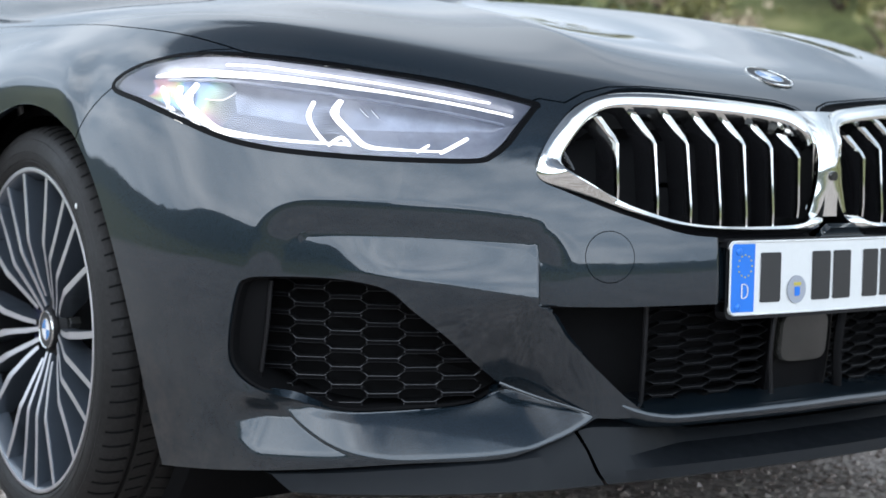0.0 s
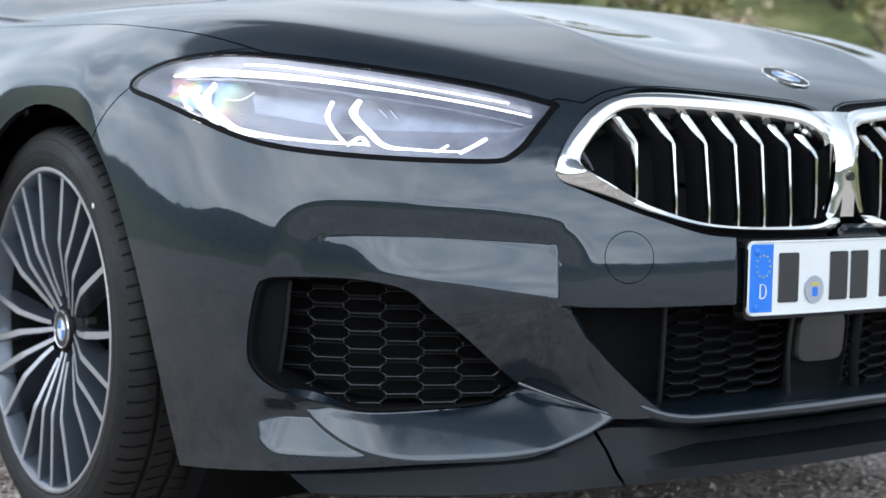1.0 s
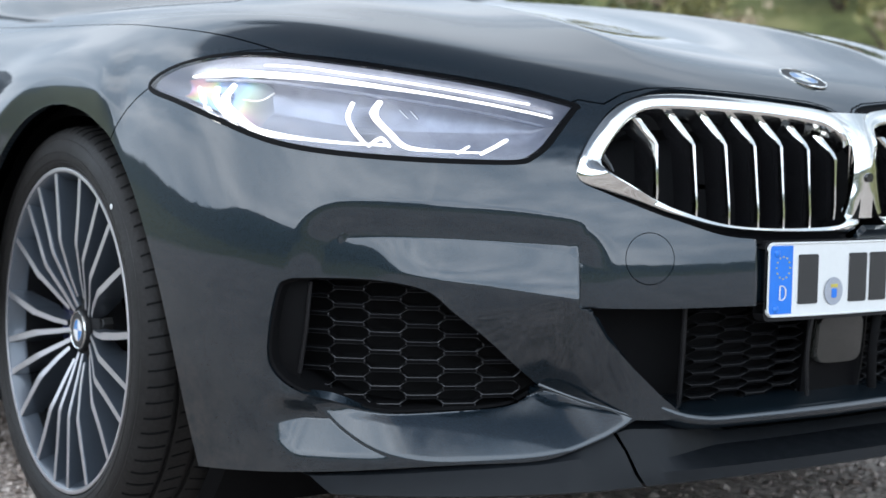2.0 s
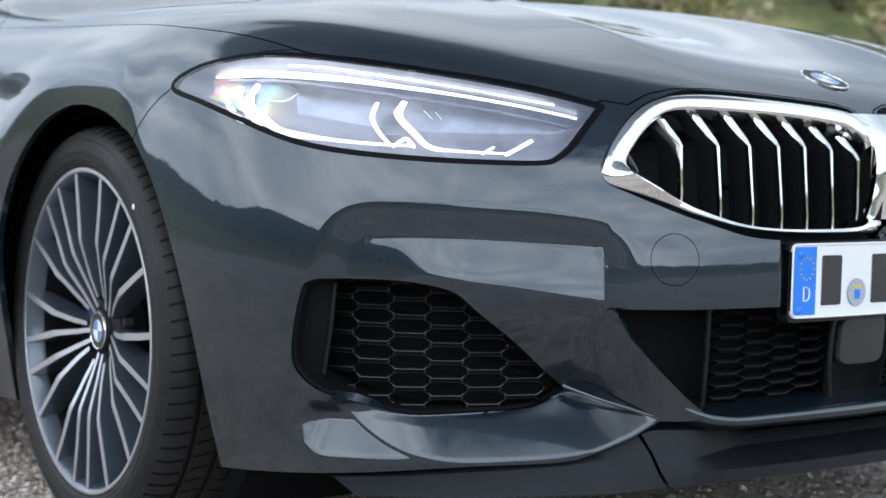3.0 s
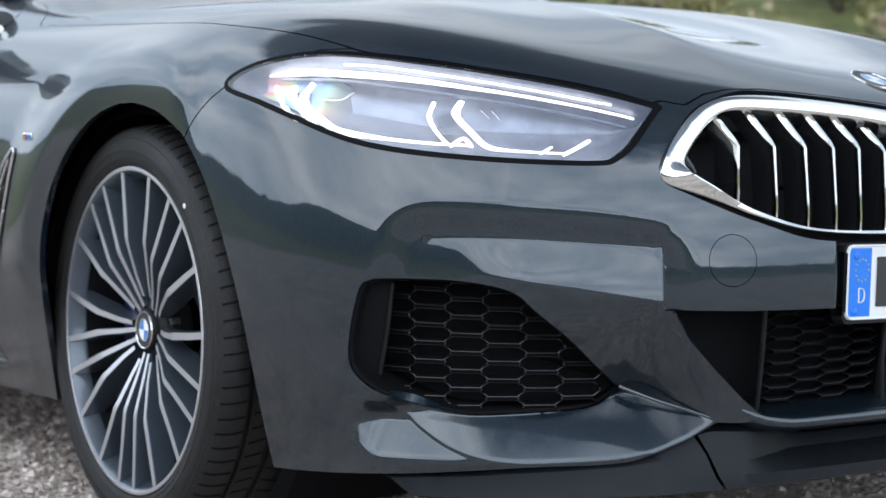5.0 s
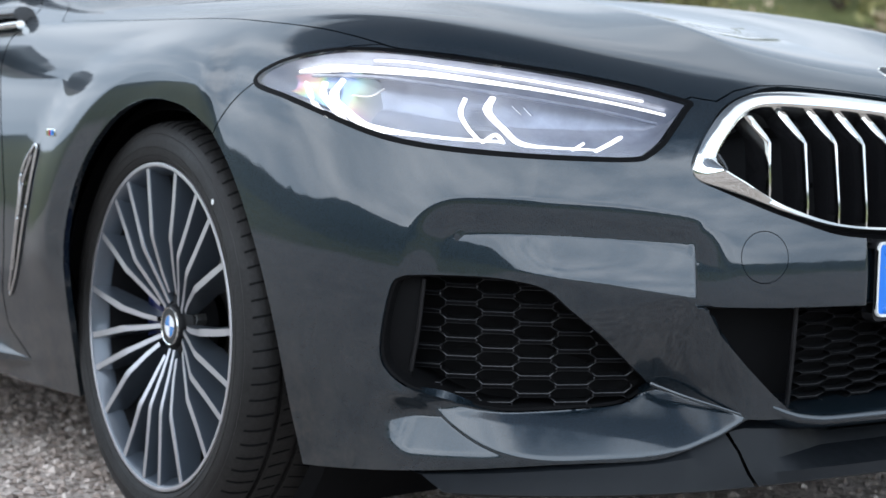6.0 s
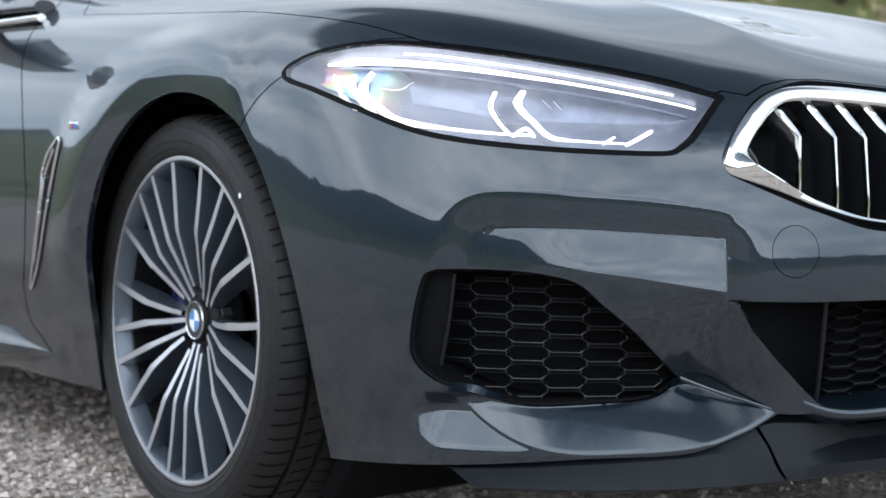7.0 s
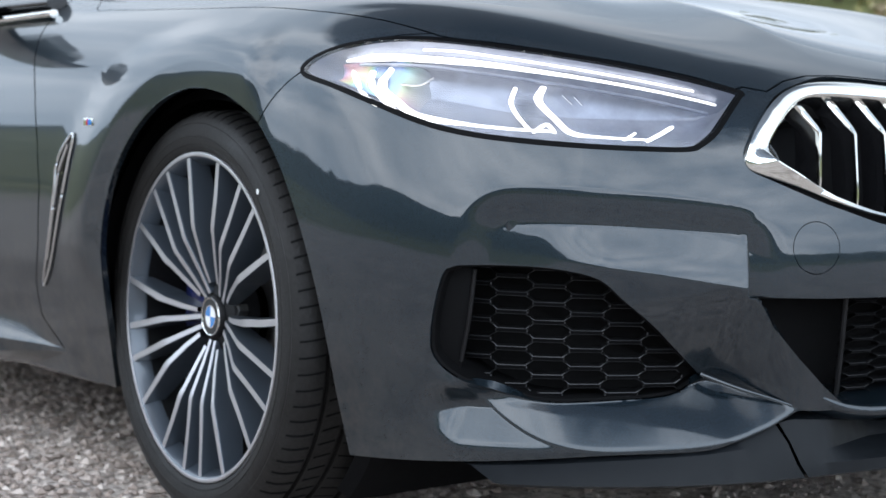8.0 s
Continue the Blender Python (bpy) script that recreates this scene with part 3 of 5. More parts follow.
def inside(sheet, outline, gap=0.0, axes=None):
    where = sheet["c"] if axes is None else sheet["p"][:, axes]
    return clip(sheet, -signed(where, outline) - gap)


# shut lines
BONNET = np.concatenate([[(-.2, .50)], [(.0, .570), (.03, .597), (.07, .611), (.15, .620), (.253, .630), (.343, .635), (.417, .629), (.472, .612), (.516, .586), (.56, .592)],
                         smooth_path([(.574, .586), (.651, .606), (.747, .619), (.865, .627), (.988, .636), (1.077, .642), (1.130, .657), (1.238, .690), (1.37, .721), (1.529, .753), (1.807, .776), (2.02, .797), (2.09, .84), (2.12, 1.3)], 5), [(2.12, 2.5), (-.2, 2.5)]])
NOSE = np.array([(-.3, 3), (-.3, -.4), (1.45, -.4), (1.45, .40), (1.412, .480), (1.390, .510), (1.373, .531), (1.350, .552), (1.321, .573), (1.285, .61), (1.16, .645), (1.0, .66), (1.0, 3)])
DOOR = np.array([(2.10, .04), (2.14, .075), (2.175, .103), (2.172, .17), (2.14, .25), (2.118, .347), (2.128, .427), (2.155, .52), (2.19, .602), (2.21, .68), (2.22, .80), (2.22, 3), (3.45, 3), (3.45, .05)])
WELL_REAR = np.array([(-2.86 + .365 * math.cos(a), .335 + .365 * math.sin(a)) for a in np.linspace(0, 2 * math.pi, 60, endpoint=False)])

car = thing("car", "dark grey metallic sports car with chrome twin grille on asphalt", "car")
shell = SKIN
BRIDGE = np.array([(-.1, .374), (.10, .374), (.060, .40), (.042, .43), (.031, .49), (.024, .535), (.030, .572), (-.1, .572)])
for cut, gap in ((BRIDGE, 0), (HEADLAMP, .0074), (KIDNEY_CUT, 0), (GRILLE, 0), (INTAKE, 0), (BELOW, 0), (ARCH, 0)):
    shell = outside(shell, cut, gap)
shell = outside(shell, WELL_REAR, axes=[0, 2])
bonnet = inside(shell, BONNET, .0015)
rest = outside(shell, BONNET, .0015)
bumper = inside(rest, NOSE, .0012)
rest = outside(rest, NOSE, .0012)
TOW = np.array([(.4755 + .0400 * math.cos(a), .3355 + .0375 * math.sin(a)) for a in np.linspace(0, 2 * math.pi, 48, endpoint=False)])
tow_cover = inside(bumper, TOW, .0006)
bumper = outside(bumper, TOW, .0006)
door = inside(rest, DOOR, .002)
rest = outside(rest, DOOR, .002)
for mirror in (False, True):
    panel("bonnet_half", bonnet, PAINT, car, mirror=mirror)
    panel("front_bumper", bumper, PAINT, car, mirror=mirror)
    panel("front_door", door, PAINT, car, mirror=mirror)
    panel("wing", rest, PAINT, car, mirror=mirror)
panel("tow_eye_cover", tow_cover, PAINT, car, "round painted tow eye cover")
# ---- front end: lamps, grilles, plate ----
def skin_line(points, lift, steps=6, closed=False):
    c = smooth_path(points, steps, closed)
    return on_skin(c[:, 0], c[:, 1], lift)


FRONT = SKIN["p"][(SKIN["p"][:, 0] > .3) & (SKIN["p"][:, 2] < .9)]


def skin_x(y, z):
    """How far forward the skin stands at a width and height."""
    k = np.argmin((FRONT[:, 1] - y) ** 2 + (FRONT[:, 2] - z) ** 2)
    return FRONT[k, 0]


def headlamp():
    lens_in = clip(SKIN, .0068 - signed(SKIN["c"], HEADLAMP))
    border = clip(lens_in, .0006 + signed(lens_in["c"], HEADLAMP))
    lens = clip(lens_in, -signed(lens_in["c"], HEADLAMP) - .0006)
    made = []
    for mirror in (False, True):
        lamp_unit = part("headlamp", bowl(mirror), LAMP_SILVER, car, "lit headlamp with white light guides behind a clear cover")
        panel("seal", border, TRIM_BLACK, lamp_unit, "black seal", .008, mirror)
        cover = panel("cover", lens, LAMP_CLEAR, lamp_unit, "clear cover", .004, mirror)
        cover.visible_shadow = False
        made.append(lamp_unit)
        flip = np.array([1, -1 if mirror else 1, 1])
        for name, line, deep, wide in (
                ("light_guide", [(1.175, .599), (1.185, .561), (1.153, .536), (1.118, .517), (1.085, .511), (1.022, .507), (.950, .505), (.880, .506)], -.033, .0082),
                ("light_guide", [(.898, .586), (.905, .558), (.875, .527), (.848, .506), (.799, .503), (.722, .504)], -.034, .0066),
                ("light_guide", [(1.214, .594), (1.209, .566), (1.184, .541), (1.157, .523)], -.038, .0055),
                ("light_guide", [(1.252, .593), (1.237, .565), (1.219, .544), (1.193, .528)], -.038, .0048),
                ("light_guide", [(.726, .502), (.703, .516), (.680, .532)], -.035, .0045),
                ("light_guide", [(.764, .501), (.744, .515)], -.035, .003),
                ("light_guide", [(1.262, .607), (1.198, .618), (1.129, .619), (1.015, .617), (.907, .611), (.803, .605), (.702, .595), (.630, .583), (.600, .576)], -.026, .0048),
                ("light_guide", [(.912, .503), (.890, .518), (.875, .505)], -.036, .004)):
            rail = resample(skin_line(line, deep, 8), 40)
            radius = wide * (np.interp(np.arange(40), [0, 3, 16, 24, 39], [.8, 1, 1, .45, .35]) if wide > .006 else np.interp(np.arange(40), [0, 3, 36, 39], [.8, 1, 1, .7]))
            if deep > -.030:
                radius = wide * np.interp(np.arange(40), [0, 3, 12, 26, 39], [.6, 1.9, 1.6, .75, .6])
            part(name, tube(rail * flip, radius, 8, .6), LAMP_GLOW, lamp_unit, "white glowing light guide")
        for line, deep, wide, mat in (
                ([(1.24, .606), (1.13, .610), (1.015, .603), (.907, .597), (.803, .590), (.702, .580), (.615, .563)], -.034, .004, LAMP_SILVER),
                ([(1.12, .630), (1.06, .630), (.988, .624), (.865, .615), (.747, .605), (.64, .592)], -.016, .0020, LAMP_GLOW),
                ([(1.155, .573), (1.120, .574), (1.098, .592)], -.042, .0028, SATIN),
                ([(.842, .583), (.828, .566)], -.045, .0022, SATIN),
                ([(.947, .584), (.952, .554), (.938, .529), (.917, .508)], -.040, .0036, LAMP_GLOW),
                ([(.862, .583), (.846, .566)], -.045, .0022, SATIN)):
            part("bezel_rail", tube(resample(skin_line(line, deep, 8), 24) * flip, wide, 8, .7), mat, lamp_unit)
        # added sheet behind the guides at the outer end, painted with rainbow glare
        across = np.linspace(0, 1, 9)
        rows = []
        for s in np.linspace(1.085, 1.268, 24):
            low = np.interp(s, [1.03, 1.094, 1.174, 1.251, 1.30], [.500, .513, .537, .560, .577])
            high = np.interp(s, [1.03, 1.16, 1.222, 1.285, 1.30], [.622, .622, .612, .592, .585])
            rows.append(on_skin(np.full(9, s), low + (high - low) * across, -.047 + .010 * np.abs(2 * across - 1) ** 3 + .012 * float(ease(np.array(s), 1.20, 1.27)) - .034 * (1 - float(ease(np.array(s), 1.085, 1.165)))) * flip)
        glare = part("rainbow_glare", loft(rows), LAMP_RAINBOW, lamp_unit, "added sheet painted with the lamp's rainbow glare")
        layer = glare.data.attributes.new("colour", "FLOAT", "POINT")
        layer.data.foreach_set("value", np.repeat(ease(np.linspace(1.085, 1.268, 24), 1.10, 1.19), 9))
        for line in ([(1.200, .585), (1.196, .560), (1.170, .540)], [(.928, .580), (.930, .556), (.912, .530)]):
            bm = bmesh.new()
            rows = resample(skin_line(line, -.046, 10), 11)
            for q in rows:
                box(bm, (0, 0, 0), (.026, .020, .0016), 0, Matrix.Translation(q * flip) @ pose(0, 0, 0, 0, 0, 55 if not mirror else -55))
            part("ribs", bm, LAMP_SILVER, lamp_unit, "ribbed clear reflector", False)
    return made


def bowl(mirror):
    """The silver reflector shell behind the cover."""
    edge = resample(HEADLAMP, 120, True)
    mid = edge.mean(0)
    rows = []
    for shrink, deep in ((.985, -.004), (.975, -.022), (.95, -.042), (.86, -.058), (.62, -.068), (.3, -.075), (.02, -.078)):
        c = mid + (edge - mid) * np.array([shrink, shrink])
        rows.append(on_skin(c[:, 0], c[:, 1], deep))
    rows = np.array(rows) * np.array([1, -1 if mirror else 1, 1])
    return loft(rows, closed_u=True)


def kidney():
    outer, inner = KIDNEY, KIDNEY_IN
    for mirror in (False, True):
        flip = np.array([1, -1 if mirror else 1, 1])
        rows = []
        # the frame is narrow along the foot
        slim = outer + (inner - outer) * (.42 * (1 - ease(outer[:, 1], .40, .455)) * ease(outer[:, 0], .02, .10))[:, None]
        top = ease(outer[:, 1], .54, .60)
        for mix, lift, high in ((0, -.014, -.014), (0, .000, .002), (.05, .0035, .0055), (.3, .0090, .0070), (.6, .0150, .0045), (.85, .0195, .0010), (.95, .0190, -.001), (1.0, .012, -.005), (1.0, -.05, -.05)):
            c = slim + (inner - slim) * mix
            foot = 1 - ease(c[:, 1], .40, .45)
            arm = ease(c[:, 0], .40, .48) * ease(c[:, 1], .45, .49)
            lift = lift * (1 - .75 * (1 - ease(c[:, 0], .06, .14))) if lift > 0 else lift
            lift = lift + (float(np.interp(mix, [0, .05, .3, .6, .85, .95, 1], [.003, .0095, .0110, .0085, .0050, .003, 0])) - lift) * arm if np.max(lift) > -.01 else lift
            rows.append(on_skin(c[:, 0], c[:, 1], lift + (high - lift) * top + (np.minimum(lift, .007 - .004 * mix) - lift) * foot + drawn_back(c[:, 0], c[:, 1])) * flip)
            near = (1 - ease(c[:, 0], .05, .10)) * (1 - ease(c[:, 1], .495, .545)) * ease(c[:, 1], .385, .41)
            upright = np.minimum(rows[-1][:, 0], .886 + .15 * np.maximum(lift, 0))
            rows[-1][:, 0] += (upright - rows[-1][:, 0]) * near
        grille = part("kidney_grille", loft(rows, closed_u=True), CHROME, car, "chrome framed grille with upright slats")
        edge_back = drawn_back(outer[:, 0], outer[:, 1]) * (1 - ease(outer[:, 0], .03, .08))
        gap = np.array([outer * 1.0, outer + (outer - outer.mean(0)) * np.array([.012, .03]) + (KIDNEY_CUT - KIDNEY) * 1.2])
        # gasket; along the foot its black paints the shadow below the frame
        part("gasket", loft([on_skin(slim[:, 0], slim[:, 1], -.004 + drawn_back(slim[:, 0], slim[:, 1])) * flip, on_skin(gap[0][:, 0], gap[0][:, 1], -.006 + drawn_back(gap[0][:, 0], gap[0][:, 1])) * flip, on_skin(gap[1][:, 0], gap[1][:, 1], -.006 + edge_back - .05 * (1 - ease(gap[1][:, 0], .05, .075)) * (1 - ease(gap[1][:, 1], .52, .56))) * flip], closed_u=True), TRIM_BLACK, grille, "black gasket with the shadow below the frame in its colour")
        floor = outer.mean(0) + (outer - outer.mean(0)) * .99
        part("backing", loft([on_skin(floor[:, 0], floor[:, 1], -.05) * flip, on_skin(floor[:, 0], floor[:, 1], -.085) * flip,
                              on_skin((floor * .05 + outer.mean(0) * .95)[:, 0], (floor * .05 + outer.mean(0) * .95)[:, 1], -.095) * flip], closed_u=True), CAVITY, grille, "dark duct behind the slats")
        for y, top, low in ((-.488, .668, .618), (-.422, .710, .590), (-.358, .718, .570), (-.300, .720, .560), (-.244, .718, .555), (-.190, .715, .552), (-.134, .704, .552), (-.080, .690, .566)):
            kink = min(.672, top - .036)
            front = [(skin_x(y, top) - .014, top), (skin_x(y, kink + .012) - .001, kink + .010), (skin_x(y, kink), kink), (skin_x(y, kink) * .7 + (skin_x(y, low) - .030) * .3, kink * .7 + low * .3),
                     (skin_x(y, kink) * .15 + (skin_x(y, low) - .030) * .85, kink * .15 + low * .85), (skin_x(y, low) - .032, low - .006)]
            wide = [.0074, .0058, .0042, .0032, .0029, .0027]
            if y < -.47:
                front = [(x - .022, z) for x, z in front]
                wide = [w * .6 for w in wide]
            bm = bmesh.new()
            before = None
            for (x, z), w in zip(front, wide):
                row = [(x - .045, y - w * .5, z), (x - .006, y - w, z), (x, y - w * .7, z), (x, y + w * .7, z), (x - .006, y + w, z), (x - .045, y + w * .5, z)]
                row = [bm.verts.new((q[0], q[1] * flip[1], q[2])) for q in row]
                if before:
                    for k in range(6):
                        f = bm.faces.new((before[k], before[(k + 1) % 6], row[(k + 1) % 6], row[k]))
                        f.material_index = 0 if k in (1, 2, 3) and y > -.47 else 1
                else:
                    bm.faces.new(row).material_index = 1
                before = row
            bm.faces.new(before).material_index = 1
            bmesh.ops.recalc_face_normals(bm, faces=bm.faces)
            part("slat", bm, [CHROME, GLOSS_BLACK], grille, "chrome-edged black slat", sharp=30)
    at = on_skin(np.zeros(1), np.full(1, .457), np.array([0.0]))[0]
    at[0] = .899
    bm = tube([(at[0] - .01, 0, at[2]), (at[0] + .0052, 0, at[2])], .0075, 16)
    part("camera_lens", bm, GLOSS_BLACK, car, "small black camera lens between the grilles")
    # bright bridge between the two frames
    rows = []
    for z in np.linspace(.562, .727, 20):
        half = np.interp(z, [.562, .58, .61, .65, .69, .71, .727], [.048, .040, .031, .027, .029, .040, .060])
        y = np.linspace(-half, half, 13)
        ahead = np.interp(z, [.562, .60, .64, .66, .675, .69, .71, .727], [.8985, .900, .900, .898, .894, .887, .872, .855])
        rows.append(np.column_stack([ahead - .006 * (y / half) ** 2, y, np.full(13, z)]))
    part("grille_bridge", loft(rows), CHROME, car, "chrome bridge between the grilles")


def honeycomb(col, rise, flat, tip, wall, deep, lift, low, high, keep, flip=1, origin=(0, 0)):
    """A panel of long six-sided cells, each a rim with walls running back."""
    bm = bmesh.new()
    i0, i1 = int(np.floor(low[0] / col)) - 1, int(np.ceil(high[0] / col)) + 1
    j0, j1 = int(np.floor(low[1] / rise)) - 1, int(np.ceil(high[1] / rise)) + 1
    quarter = lambda tx, ty, fx, fy: np.array([(tx, ty), (fx, fy), (-fx, fy), (-tx, ty), (-tx, -ty), (-fx, -fy), (fx, -fy), (tx, -ty)])
    shape = quarter(tip, .0003, flat, rise / 2)
    hole = quarter(tip - .0026, wall, flat - .0012, rise / 2 - wall)
    seam = []
    brim = quarter(tip - .0005, wall * .8, flat + .0006, rise / 2 - wall + .0010)
    for i in range(i0, i1 + 1):
        for j in range(j0, j1 + 1):
            c = np.array([origin[0] + i * col, origin[1] + (j + .5 * (i % 2)) * rise])
            if not keep(c):
                continue
            rings = []
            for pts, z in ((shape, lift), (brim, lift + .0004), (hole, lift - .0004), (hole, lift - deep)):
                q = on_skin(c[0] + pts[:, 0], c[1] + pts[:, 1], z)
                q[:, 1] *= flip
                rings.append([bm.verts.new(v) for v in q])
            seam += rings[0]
            # ring 0 is the web, ring 1 the brim with its painted glint, ring 2 the walls
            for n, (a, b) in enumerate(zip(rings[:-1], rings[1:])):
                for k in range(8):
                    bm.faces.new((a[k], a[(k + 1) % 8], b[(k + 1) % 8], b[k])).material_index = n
    bmesh.ops.remove_doubles(bm, verts=seam, dist=.0007)
    bmesh.ops.recalc_face_normals(bm, faces=bm.faces)
    return bm


def side_grille():
    for flip in (1, -1):
        f3 = np.array([1, flip, 1])

        def keep(c):
            return c[0] < 1.03 and signed(c[None], GRILLE)[0] < np.interp(c[0], [.66, .74], [-.012, .04])

        frame_in = GRILLE.mean(0) + (GRILLE - GRILLE.mean(0)) * np.array([.985, .97])
        depth = sculpt(on_skin(GRILLE[:, 0], GRILLE[:, 1]), GRILLE[:, 0], GRILLE[:, 1])
        depth = np.where(GRILLE[:, 0] < .67, np.minimum(depth, -.046 * ease(.70 - GRILLE[:, 0], 0, .05)), depth)
        rows = [on_skin(GRILLE[:, 0], GRILLE[:, 1], depth - .005) * f3, on_skin(frame_in[:, 0], frame_in[:, 1], depth - .009) * f3, on_skin(frame_in[:, 0], frame_in[:, 1], -.095) * f3]
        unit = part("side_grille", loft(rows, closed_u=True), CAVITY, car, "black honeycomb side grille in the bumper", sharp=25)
        part("honeycomb", honeycomb(.0634, .0281, .0256, .0378, .0034, .012, -.064, (-.40, -.25), (.14, .08), keep, flip, (.8787, .2535)), [MESH_BLACK, MESH_GLINT, CAVITY], unit, "black long-celled mesh", sharp=20)
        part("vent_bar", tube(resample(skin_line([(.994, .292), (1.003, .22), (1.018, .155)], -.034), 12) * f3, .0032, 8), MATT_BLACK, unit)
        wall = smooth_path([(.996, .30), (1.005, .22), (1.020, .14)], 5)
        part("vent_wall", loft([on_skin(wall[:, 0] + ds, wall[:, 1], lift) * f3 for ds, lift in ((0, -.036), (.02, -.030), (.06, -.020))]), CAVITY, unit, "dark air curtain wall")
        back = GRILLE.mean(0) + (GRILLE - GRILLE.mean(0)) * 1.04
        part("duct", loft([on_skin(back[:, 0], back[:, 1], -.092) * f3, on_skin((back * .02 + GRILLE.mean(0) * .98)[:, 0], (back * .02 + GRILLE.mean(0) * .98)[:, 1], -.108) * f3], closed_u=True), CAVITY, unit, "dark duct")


def lower_intake():
    unit = part("lower_intake", honeycomb(.056, .0215, .0185, .0375, .0022, .015, -.050, (-.38, .07), (.38, .28), lambda c: abs(c[0]) < .36 and .06 < c[1] < .285 and not (.0 < c[0] < .12), 1),
                [MESH_BLACK, MATT_BLACK, CAVITY], car, "black honeycomb lower intake", sharp=20)
    for flip in (1, -1):
        f3 = np.array([1, flip, 1])
        for s in (.386,):
            path = on_skin(np.array([s + .004, s, s - .006]), np.array([.268, .18, .092]), np.array([-.036, -.040, -.044])) * f3
            part("strut", tube(path, .0042, 8), MATT_BLACK, unit)
        rows = [on_skin(np.linspace(.0, .60, 30), np.full(30, h), lift) * f3 for h, lift in ((.266, -.004), (.262, -.012), (.261, -.10))]
        part("roof_panel", loft(rows), MATT_BLACK, unit)
        rows = [on_skin(np.linspace(.0, .66, 30), np.full(30, h), -.10) * f3 for h in (.0, .1, .2, .30)]
        part("duct_wall", loft(rows), CAVITY, unit, "dark duct wall")
        # inner side of the fin beside the intake
        edge = np.array([(.572, .265), (.544, .221), (.495, .172), (.444, .126), (.415, .103), (.385, .085)])
        rows = [on_skin(edge[:, 0], edge[:, 1], lift) * f3 for lift in (-.006, -.05, -.10)]
        part("fin_side", loft(rows), CAVITY, unit)
    # radar behind its cover
    def patch(cs, ch, ws, hs, lift, power=5, n=48):
        a = np.linspace(0, 2 * np.pi, n, endpoint=False)
        x = np.sign(np.cos(a)) * np.abs(np.cos(a)) ** (2 / power) * ws
        y = np.sign(np.sin(a)) * np.abs(np.sin(a)) ** (2 / power) * hs
        return on_skin(cs + x, ch + y, lift)

    rows = [patch(.058, .175, .074, .12, -.10), patch(.058, .175, .074, .12, -.044), patch(.058, .175, .068, .11, -.042), patch(.060, .180, .062, .070, -.048), patch(.060, .180, .01, .01, -.048)]
    radar = part("radar_housing", loft(rows, closed_u=True), TRIM_BLACK, unit, "black radar housing", sharp=30)
    rows = [patch(.061, .190, .056, .046, -.05), patch(.061, .190, .056, .046, -.037), patch(.061, .190, .053, .043, -.033), patch(.061, .190, .02, .02, -.031), patch(.061, .190, .0005, .0005, -.031)]
    part("radar_cover", loft(rows, closed_u=True), RADAR_GREY, radar, "smooth grey square cover")
    for s, w in ((.137, .004), (-.022, .009)):
        line = smooth_path([(s - .004, .268), (s + .006, .21), (s + .005, .15), (s - .010, .075)], 6)
        part("surround", tube(on_skin(line[:, 0], line[:, 1], -.028), w, 10, .8), CAVITY if w > .005 else MATT_BLACK, radar)


